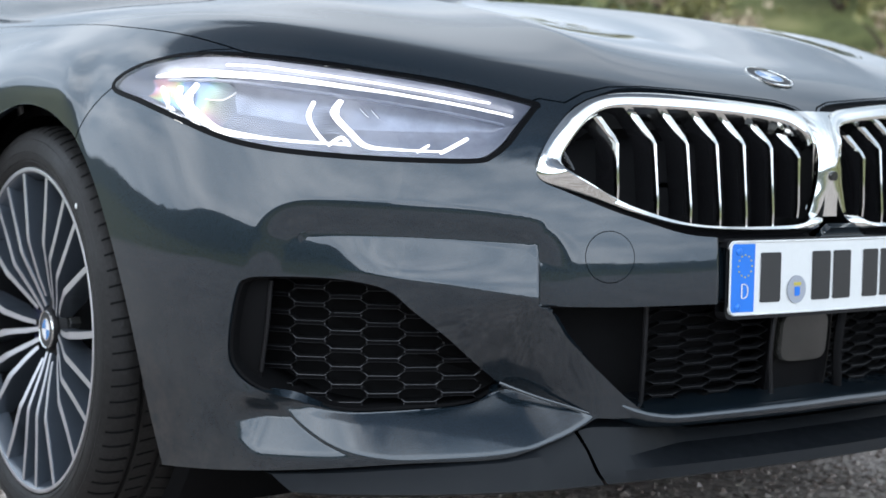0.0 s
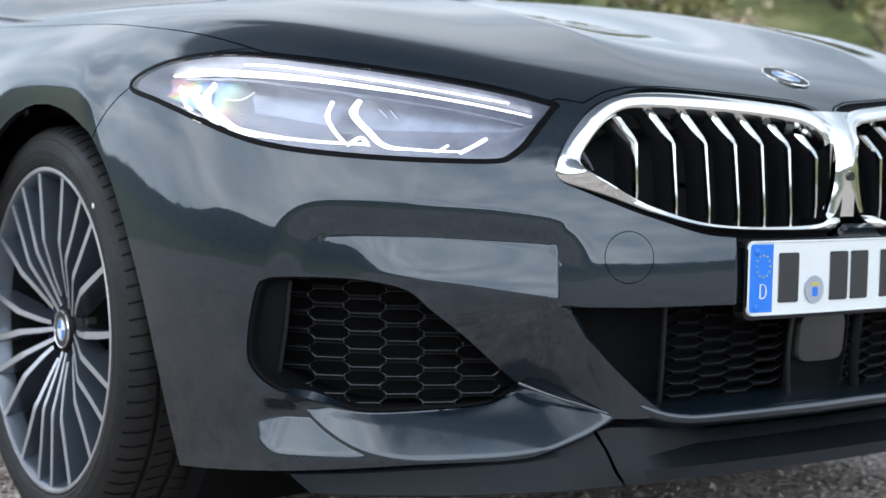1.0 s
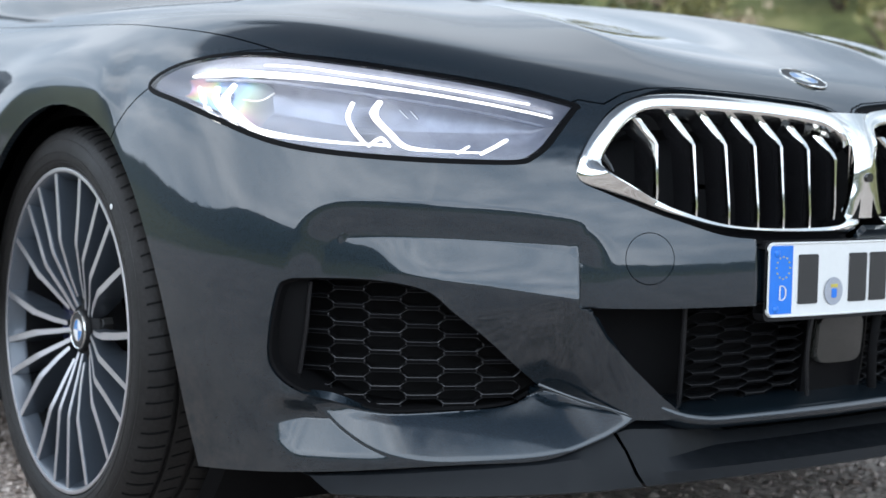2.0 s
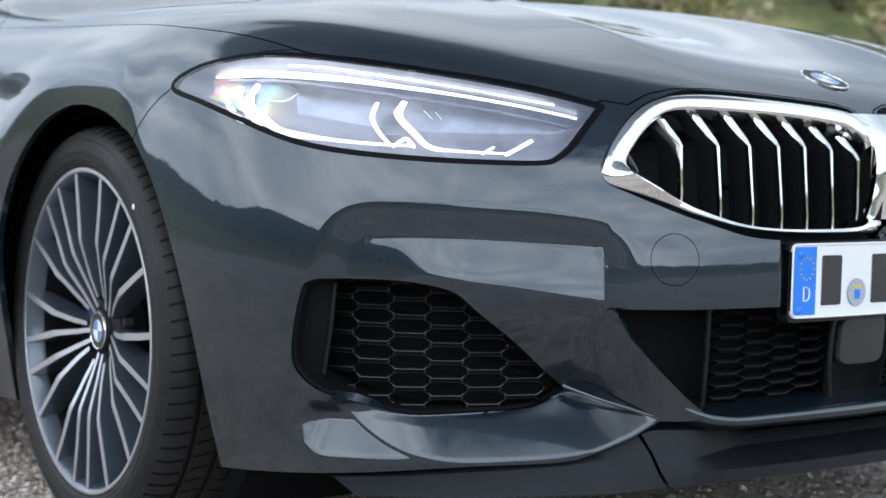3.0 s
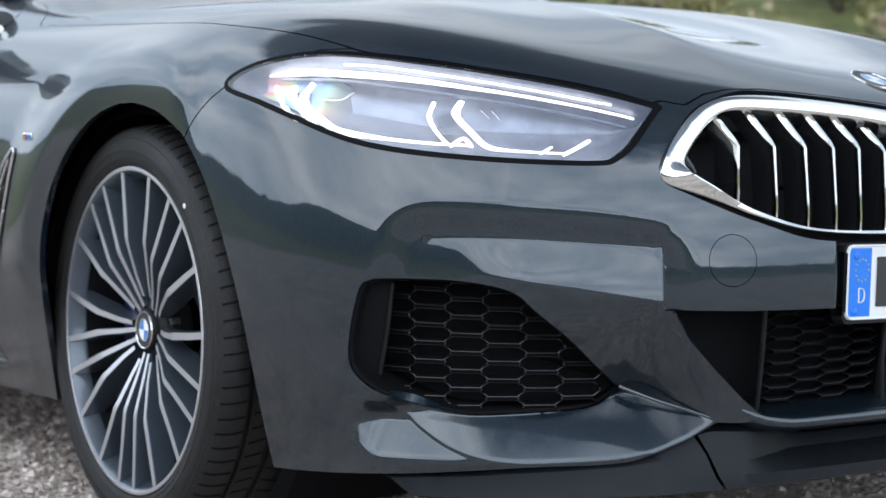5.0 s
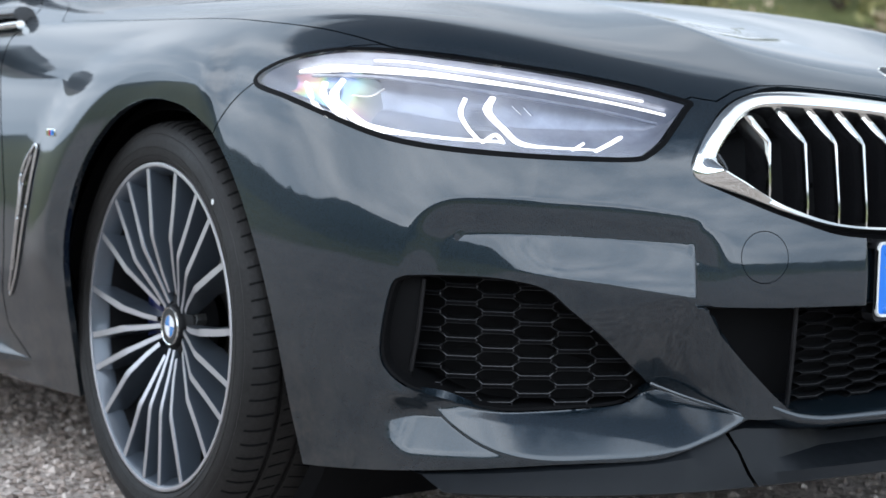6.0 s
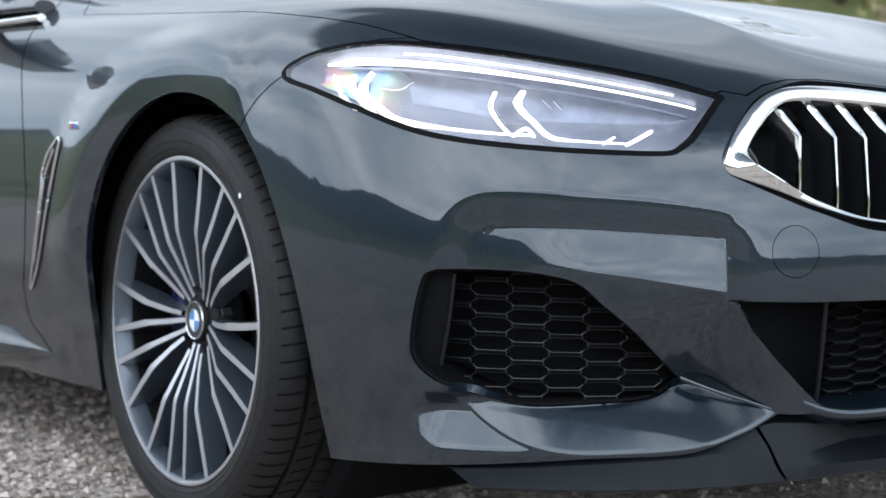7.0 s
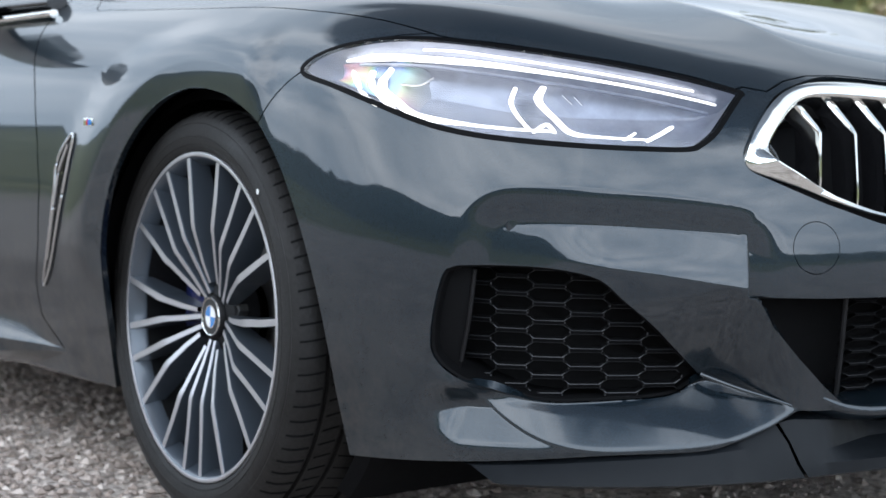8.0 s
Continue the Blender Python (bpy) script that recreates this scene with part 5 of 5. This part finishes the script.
def arch_lips():
    """The rolled painted edge of the front arch, and the chrome-edged vent, the sill blade and small badges behind it."""
    for flip in (1, -1):
        f3 = np.array([1, flip, 1])
        line = [(1.978, .445), (2.004, .432), (2.030, .408), (2.046, .380), (2.049, .356), (2.060, .325), (2.086, .261), (2.112, .215), (2.137, .168), (2.100, .206), (2.068, .252), (2.034, .306), (2.012, .345), (1.992, .395)]
        edge = smooth_path(line, 6, True)
        mid = edge.mean(0)
        vent = part("side_vent", tube(resample(proud(edge, .003), 90, True) * f3, .0030, 8, 1, True), SATIN, car, "slim chrome-edged side vent")
        part("vent_floor", loft([proud(edge, .0012) * f3, proud(edge * .75 + mid * .25, .002) * f3, proud(edge * 0 + mid, .0035) * f3], closed_u=True), GLOSS_BLACK, vent, "black vent opening")
        part("vent_blade", tube(resample(proud(smooth_path([(1.99, .425), (2.025, .375), (2.036, .345), (2.066, .285), (2.10, .222)]), .006), 30) * f3, .0042, 8, .8), SATIN, vent, "bright blade")
        p = proud(np.array([[1.918, .469]]), .002)[0] * f3
        bm = bmesh.new()
        box(bm, (0, 0, 0), (.032, .004, .013), .0015, Matrix.Translation(p))
        badge = part("side_badge", bm, CHROME, car, "tiny bright badge")
        for k, mat in enumerate((EMBLEM_BLUE, PLATE_BLUE, material("red enamel", (.5, .01, .02), .2))):
            bm = bmesh.new()
            box(bm, (0, 0, 0), (.0045, .005, .010), .0008, Matrix.Translation(p + np.array([.010 - .006 * k, -.0008 * flip, 0])))
            part("stripe", bm, mat, badge)
        # bright foot of the mirror triangle on the door
        part("door_trim", tube(resample(skin_line([(2.50, .700), (2.415, .722), (2.286, .742), (2.205, .756)], .006), 24) * f3, .010, 10, .8), CHROME, car, "chrome trim at the foot of the mirror")
        part("door_trim", tube(resample(skin_line([(2.50, .780), (2.40, .80), (2.30, .815), (2.225, .825)], .008), 24) * f3, .024, 10, .6), GLOSS_BLACK, car, "gloss black mirror triangle")
        # sill blade
        rows = []
        for t in np.linspace(0, 1, 40):
            x = -.44 - 1.98 * t
            swell = float(ease(np.array(min(t * 5, (1 - t) * 5)), 0, 1))
            rows.append([(x, flip * y, z) for y, z in ((-.893, .236 + .026 * swell), (-.900 - .030 * swell, .233 + .018 * swell), (-.905 - .044 * swell, .228), (-.905 - .040 * swell, .222 - .026 * swell), (-.90 - .02 * swell, .215 - .043 * swell), (-.86, .165))])
        part("sill_blade", loft(rows), PAINT, car, "painted side sill blade", sharp=35)
        # exterior mirror
        rows = []
        for t in np.linspace(0, 1, 16):
            y = -.965 - .17 * t
            sz = math.sin(math.pi * min(1, .35 + .65 * (1 - t) ** .6) / 1.0 * .5 + 0) if t < .99 else .25
            half = (.070 * (1 - .25 * t) * (sz if t > .6 else 1), .066 * (1 - .15 * t) * (sz if t > .6 else 1))
            cx, cz = -.90 - .05 * t, .925 + .01 * t
            rows.append([(cx + half[0] * 1.3 * math.cos(a) * (1.0 if math.cos(a) > 0 else .6), flip * y, cz + half[1] * math.sin(a)) for a in np.arange(20) * math.pi / 10])
        mirror = part("door_mirror", loft(rows, closed_u=True, caps=True), PAINT, car, "painted door mirror", sharp=50)
        rows = [[(-.88 + .085 * math.cos(a), flip * y, z + .006 * math.sin(a)) for a in np.arange(16) * math.pi / 8] for y, z in ((-.90, .845), (-.97, .850), (-1.03, .853), (-1.10, .862))]
        part("mirror_foot", loft(rows, closed_u=True, caps=True), SATIN, mirror, "bright mirror foot")
        rows = [[(-.88 + .088 * math.cos(a), flip * y, z + .010 * math.sin(a)) for a in np.arange(16) * math.pi / 8] for y, z in ((-.90, .858), (-.97, .866), (-1.05, .870), (-1.12, .880))]
        part("mirror_base", loft(rows, closed_u=True, caps=True), GLOSS_BLACK, mirror, "black mirror base")


arch_lips()


def cabin():
    """Greenhouse: windscreen, side glass, roof and rear glass, which close the car above its belt."""
    u = np.linspace(0, 14, 141)
    edge = skin(u, np.array([9.0]))[0]
    rows = []
    for t, grow in ((0, 0), (.25, .27), (.5, .52), (.75, .78), (.92, .94), (1.0, 1.0)):
        x = edge[:, 0] + grow * np.interp(edge[:, 0], [-3.1, -2.4, -1.7, -1.0, -.45], [1.05, .45, 0, -.45, -.95])
        y = edge[:, 1] * (1 - .34 * grow)
        z = edge[:, 2] + (1.34 - edge[:, 2]) * (1 - (1 - t) ** 1.25)
        rows.append(np.column_stack([x, y, z]))
    rows = np.array(rows)
    for flip in (1, -1):
        f3 = np.array([1, flip, 1])
        side = np.flatnonzero((u > 8.3) & (u < 12.4))
        front, rear = np.flatnonzero(u <= 8.2), np.flatnonzero(u >= 12.5)
        part("windscreen", loft(rows[:5][:, front] * f3), WINDOW, car, "dark windscreen glass")
        part("side_window", loft(rows[:5][:, side] * f3), WINDOW, car, "dark side window")
        part("rear_window", loft(rows[:5][:, rear] * f3), WINDOW, car, "dark rear window")
        for k in (8.25, 12.45):
            col = np.array([[np.interp(k, u, rows[j][:, c]) for c in range(3)] for j in range(6)]) * f3
            part("pillar", tube(smooth_path(col, 4), .022, 8), PAINT, car)
        part("window_trim", tube(rows[0][side] * f3 + np.array([0, 0, .004]), .008, 8), SATIN, car, "bright belt trim")
        crown = [rows[4] * f3, rows[5] * f3]
        crown.append(np.column_stack([rows[5][:, 0] * .985 - .025, rows[5][:, 1] * .5 * flip, rows[5][:, 2] + .022]))
        crown.append(np.column_stack([rows[5][:, 0] * .97 - .05, rows[5][:, 1] * 0, rows[5][:, 2] + .03]))
        part("roof", loft(crown), PAINT, car)
        part("tail_lamp", tube(resample(skin_line([(4.75, .62), (5.2, .66), (5.6, .67)], .004), 20) * f3, .02, 8, 1.2), material("red lamp", (.25, .005, .005), .15, 0, 1), car, "red tail lamp")


cabin()
# ---- the ground and the country round it ----
def rolling(x, y):
    """Height of the land: level where the car stands, a grassy bank behind it, hills all round in the distance."""
    r = math.hypot(x, y)
    bank = 2.6 * float(ease(np.array(-.60 * x + .80 * y), 9.0, 17.0)) + .9 * float(ease(np.array(-.60 * x + .80 * y), 15.0, 40.0))
    turn = math.atan2(y, x)
    hills = 1 + .25 * math.sin(3 * turn + .6) + .10 * math.sin(7 * turn + 2.0) + .06 * math.sin(13 * turn)
    hills *= .22 + .85 * max(0, math.cos(turn + 1.3)) ** 3
    far = float(ease(np.array(r), 90, 420)) * 66 * hills
    rough = (noise.noise(Vector((x * .11, y * .11, 3))) + .5 * noise.noise(Vector((x * .31, y * .31, 7))))
    return bank * (1 + .18 * rough) + far + float(ease(np.array(r), 12, 60)) * rough * 1.2 + (far > 0) * (3 * noise.noise(Vector((x * .012, y * .012, 1))) + 3 * noise.noise(Vector((x * .06, y * .06, 5))))


def ground_material():
    """Coarse asphalt with pale and dark chippings near the car, running out into grass and scrub."""
    mat = bpy.data.materials.new("ground")
    mat.use_nodes = True
    nodes, links = mat.node_tree.nodes, mat.node_tree.links
    body = nodes["Principled BSDF"]
    body.inputs["Roughness"].default_value = 0.9
    where = add(nodes, "ShaderNodeTexCoord")
    chips = add(nodes, "ShaderNodeTexVoronoi", Scale=72.0)
    tone = add(nodes, "ShaderNodeValToRGB")
    ramp = tone.color_ramp
    ramp.elements[0].color, ramp.elements[1].color = (.19, .155, .135, 1), (.70, .62, .56, 1)
    middle = ramp.elements.new(.5)
    middle.color = (.48, .405, .355, 1)
    sep = add(nodes, "ShaderNodeSeparateColor")
    links.new(where.outputs["Object"], chips.inputs["Vector"])
    links.new(chips.outputs["Color"], sep.inputs["Color"])
    links.new(sep.outputs[0], tone.inputs["Fac"])
    wide = add(nodes, "ShaderNodeTexNoise", Scale=2.2, Detail=6.0)
    links.new(where.outputs["Object"], wide.inputs["Vector"])
    stain = add(nodes, "ShaderNodeMapRange")
    for key, value in (("From Min", .3), ("From Max", .7), ("To Min", .75), ("To Max", 1.25)):
        stain.inputs[key].default_value = value
    links.new(wide.outputs["Fac"], stain.inputs["Value"])
    stained = add(nodes, "ShaderNodeVectorMath", operation="SCALE")
    links.new(tone.outputs["Color"], stained.inputs[0])
    links.new(stain.outputs["Result"], stained.inputs["Scale"])
    # grass and scrub by a mask laid down with the mesh
    mask = add(nodes, "ShaderNodeAttribute", attribute_name="grass")
    wooded = add(nodes, "ShaderNodeAttribute", attribute_name="woods")
    tuft = add(nodes, "ShaderNodeTexNoise", Scale=.9, Detail=9.0, Roughness=.7)
    links.new(where.outputs["Object"], tuft.inputs["Vector"])
    green = add(nodes, "ShaderNodeValToRGB")
    green.color_ramp.elements[0].position, green.color_ramp.elements[1].position = .35, .68
    green.color_ramp.elements[0].color, green.color_ramp.elements[1].color = (.075, .090, .028, 1), (.38, .34, .16, 1)
    mid = green.color_ramp.elements.new(.5)
    mid.color = (.17, .18, .062, 1)
    links.new(tuft.outputs["Fac"], green.inputs["Fac"])
    mix = add(nodes, "ShaderNodeMix", data_type="RGBA")
    links.new(mask.outputs["Fac"], mix.inputs["Factor"])
    links.new(stained.outputs[0], mix.inputs[6])
    dark = add(nodes, "ShaderNodeMix", data_type="RGBA")
    dark.inputs[7].default_value = (.070, .088, .060, 1)
    links.new(wooded.outputs["Fac"], dark.inputs["Factor"])
    links.new(green.outputs["Color"], dark.inputs[6])
    links.new(dark.outputs[2], mix.inputs[7])
    links.new(mix.outputs[2], body.inputs["Base Color"])
    relief = add(nodes, "ShaderNodeBump", Strength=.9, Distance=.006)
    links.new(chips.outputs["Distance"], relief.inputs["Height"])
    relief.invert = True
    links.new(relief.outputs["Normal"], body.inputs["Normal"])
    return mat


def ground():
    radii = np.concatenate([np.linspace(.01, 12, 40), np.geomspace(12.5, 900, 90)])
    turns = np.arange(240) * 2 * math.pi / 240
    verts, grass, woods = [], [], []
    for r in radii:
        for a in turns:
            x, y = r * math.cos(a), r * math.sin(a)
            verts.append((x, y, rolling(x, y)))
            side = -.60 * x + .80 * y
            grass.append(float(np.clip(max((side - 7.5) / 1.5, (-side - 9) / 2, (-x - 4.2) / 1.2, (r - 45) / 10), 0, 1)))
            woods.append(float(np.clip((r - 130 - 25 * noise.noise(Vector((x * .02, y * .02, 9)))) / 40, 0, 1)))
    n = len(turns)
    faces = [(j * n + i, j * n + (i + 1) % n, (j + 1) * n + (i + 1) % n, (j + 1) * n + i) for j in range(len(radii) - 1) for i in range(n)]
    data = from_arrays("ground", verts, faces)
    layer = data.attributes.new("grass", "FLOAT", "POINT")
    layer.data.foreach_set("value", grass)
    layer = data.attributes.new("woods", "FLOAT", "POINT")
    layer.data.foreach_set("value", woods)
    data.materials.append(ground_material())
    data.shade_smooth()
    tagged(new("ground", data), "coarse grey-brown asphalt of pale chippings, running into rough grass and wooded hills", "ground", kind="structure")


ground()


def chippings():
    """Loose and bedded stones on the near ground, joined."""
    rng = np.random.default_rng(4)
    count = 34000
    x = np.concatenate([rng.uniform(-2.6, 0.1, count // 2), rng.uniform(-.4, 1.9, count // 4), rng.uniform(-4.5, 4.0, count // 4)])
    y = np.concatenate([rng.uniform(-1.6, .2, count // 2), rng.uniform(-.3, 1.9, count // 4), rng.uniform(-4.0, 2.6, count // 4)])
    size = rng.gamma(3.6, .0018, len(x)).clip(.002, .014)
    size[count // 2:3 * count // 4] *= .6
    base = np.array([(1, 0, 0), (0, 1, 0), (-1, 0, 0), (0, -1, 0), (.1, .1, .62), (0, 0, -.5)])
    tris = np.array([(0, 1, 4), (1, 2, 4), (2, 3, 4), (3, 0, 4), (1, 0, 5), (2, 1, 5), (3, 2, 5), (0, 3, 5)])
    turn = rng.uniform(0, 2 * np.pi, len(x))
    shape = base[None] * (1 + rng.uniform(-.35, .35, (len(x), 6, 3))) * size[:, None, None]
    c, s = np.cos(turn)[:, None], np.sin(turn)[:, None]
    pts = np.stack([shape[..., 0] * c - shape[..., 1] * s + x[:, None], shape[..., 0] * s + shape[..., 1] * c + y[:, None], shape[..., 2] + .25 * size[:, None]], -1).reshape(-1, 3)
    faces = (tris[None] + 6 * np.arange(len(x))[:, None, None]).reshape(-1, 3)
    data = bpy.data.meshes.new("chippings")
    data.from_pydata(pts.tolist(), [], faces.tolist())
    mat = bpy.data.materials.new("stone chips")
    mat.use_nodes = True
    nodes, links = mat.node_tree.nodes, mat.node_tree.links
    each = add(nodes, "ShaderNodeNewGeometry")
    ramp = add(nodes, "ShaderNodeValToRGB")
    ramp.color_ramp.elements[0].color, ramp.color_ramp.elements[1].color = (.15, .118, .100, 1), (.66, .58, .525, 1)
    m = ramp.color_ramp.elements.new(.6)
    m.color = (.44, .355, .305, 1)
    links.new(each.outputs["Random Per Island"], ramp.inputs["Fac"])
    links.new(ramp.outputs["Color"], nodes["Principled BSDF"].inputs["Base Color"])
    nodes["Principled BSDF"].inputs["Roughness"].default_value = .85
    data.materials.append(mat)
    tagged(new("chippings", data), "pale and brown stone chippings bedded in the asphalt", "gravel", kind="stuff")


chippings()


def shrub(name, label, seed, spread, tall, colour, leaves=900):
    """A low bush: a few stems and a crown of many small leaf blades with gaps."""
    rng = np.random.default_rng(seed)
    bush = thing(name, label, "bush")
    stems = bmesh.new()
    for k in range(7):
        a = rng.uniform(0, 6.28)
        top = np.array([math.cos(a) * spread * .6, math.sin(a) * spread * .6, tall * rng.uniform(.5, .9)])
        path = np.array([top * t + np.array([0, 0, .12 * tall * math.sin(3 * t)]) for t in np.linspace(0, 1, 5)])
        b = tube(path, np.linspace(.03, .008, 5), 5)
        tmp = bpy.data.meshes.new("limb")
        b.to_mesh(tmp)
        b.free()
        stems.from_mesh(tmp)
        bpy.data.meshes.remove(tmp)
    part("trunk", stems, BARK, bush)
    mids = rng.normal(0, 1, (14, 3)) * np.array([spread * .45, spread * .45, tall * .22]) + np.array([0, 0, tall * .6])
    which = rng.integers(0, 14, leaves)
    at = mids[which] + rng.normal(0, 1, (leaves, 3)) * np.array([.2, .2, .16]) * tall * .55
    at[:, 2] = np.abs(at[:, 2]) + .03
    along = rng.normal(0, 1, (leaves, 3))
    along /= np.linalg.norm(along, axis=1, keepdims=True)
    cross = np.cross(along, rng.normal(0, 1, (leaves, 3)))
    cross /= np.linalg.norm(cross, axis=1, keepdims=True)
    size = rng.uniform(.05, .12, leaves)[:, None] * tall * .8
    pts = np.stack([at - along * size, at + cross * size * .4, at + along * size, at - cross * size * .4], 1).reshape(-1, 3)
    faces = np.arange(4 * leaves).reshape(-1, 4)
    data = from_arrays("leaves", pts, faces)
    part("crown", data, colour, bush, smooth=False)
    return bush


def leaf_material(name, dark, light):
    mat = bpy.data.materials.new(name)
    mat.use_nodes = True
    nodes, links = mat.node_tree.nodes, mat.node_tree.links
    each = add(nodes, "ShaderNodeNewGeometry")
    ramp = add(nodes, "ShaderNodeValToRGB")
    ramp.color_ramp.elements[0].color, ramp.color_ramp.elements[1].color = (*dark, 1), (*light, 1)
    links.new(each.outputs["Random Per Island"], ramp.inputs["Fac"])
    links.new(ramp.outputs["Color"], nodes["Principled BSDF"].inputs["Base Color"])
    nodes["Principled BSDF"].inputs["Roughness"].default_value = .6
    return mat


BARK = material("bark", (.08, .055, .04), .9, 0, 0, .3, 30, .5)
LEAF_GREEN = leaf_material("green leaves", (.11, .115, .04), (.42, .38, .16))
LEAF_DRY = leaf_material("dry leaves", (.26, .19, .12), (.68, .55, .38))
LEAF_DARK = leaf_material("dark leaves", (.05, .065, .025), (.18, .20, .08))
kinds = [shrub("bush", "green scrubby bush on the grassy bank", 1, 1.1, 1.1, LEAF_GREEN), shrub("bush", "dry straw-coloured bush on the grassy bank", 2, .9, .8, LEAF_DRY), shrub("bush", "dark green bush on the grassy bank", 3, 1.2, 1.4, LEAF_DARK)]
place_rng = random.Random(8)
count = 0
while count < 290:
    # along the bank behind the car, as seen over the bonnet
    dense = count >= 150
    side, along = (place_rng.uniform(8.3, 13.5), place_rng.uniform(-7, 6)) if dense else (place_rng.uniform(8.8, 24), place_rng.uniform(-16, 22))
    x, y = -.60 * side + .80 * along, .80 * side + .60 * along
    src = kinds[count % 3] if count < 3 else kinds[place_rng.choice((0, 0, 0, 1, 1, 1, 1, 2))]
    m = pose(x, y, rolling(x, y) - .05, 0, 0, place_rng.uniform(0, 360))
    k = place_rng.uniform(.30, .75) if dense else place_rng.uniform(.35, 1.2)
    if count < 3:
        kinds[count].matrix_basis = m
        tagged(kinds[count], group="bushes on the bank")
    else:
        twin = copy_thing(src, m)
        twin.scale = (k, k, k)
    count += 1


def rock(seed, size):
    """A weathered stone: a ball pushed in and out by noise, its foot in the grass."""
    bm = bmesh.new()
    bmesh.ops.create_icosphere(bm, subdivisions=3, radius=size)
    for v in bm.verts:
        v.co *= 1 + .35 * noise.noise(v.co * (1.6 / size) + Vector((seed, 0, 0))) + .1 * noise.noise(v.co * (5 / size) + Vector((0, seed, 0)))
        v.co.z *= .7
    data = bpy.data.meshes.new("rock")
    bm.to_mesh(data)
    bm.free()
    data.materials.append(STONE)
    return tagged(new("rock", data), "pale weathered rock on the grassy bank", "rock", "rocks on the bank")


STONE = material("weathered stone", (.36, .32, .30), .9, 0, 0, .35, 9, .6)
stones = [rock(k, .30) for k in (3, 11)]
for k in range(26):
    side, along = place_rng.uniform(9.5, 20), place_rng.uniform(-9, 15)
    x, y = -.60 * side + .80 * along, .80 * side + .60 * along
    m = pose(x, y, rolling(x, y), 0, 0, place_rng.uniform(0, 360))
    if k < 2:
        stones[k].matrix_basis = m
    else:
        twin = copy_thing(stones[k % 2], m)
        twin.scale = (place_rng.uniform(.5, 1.4),) * 3
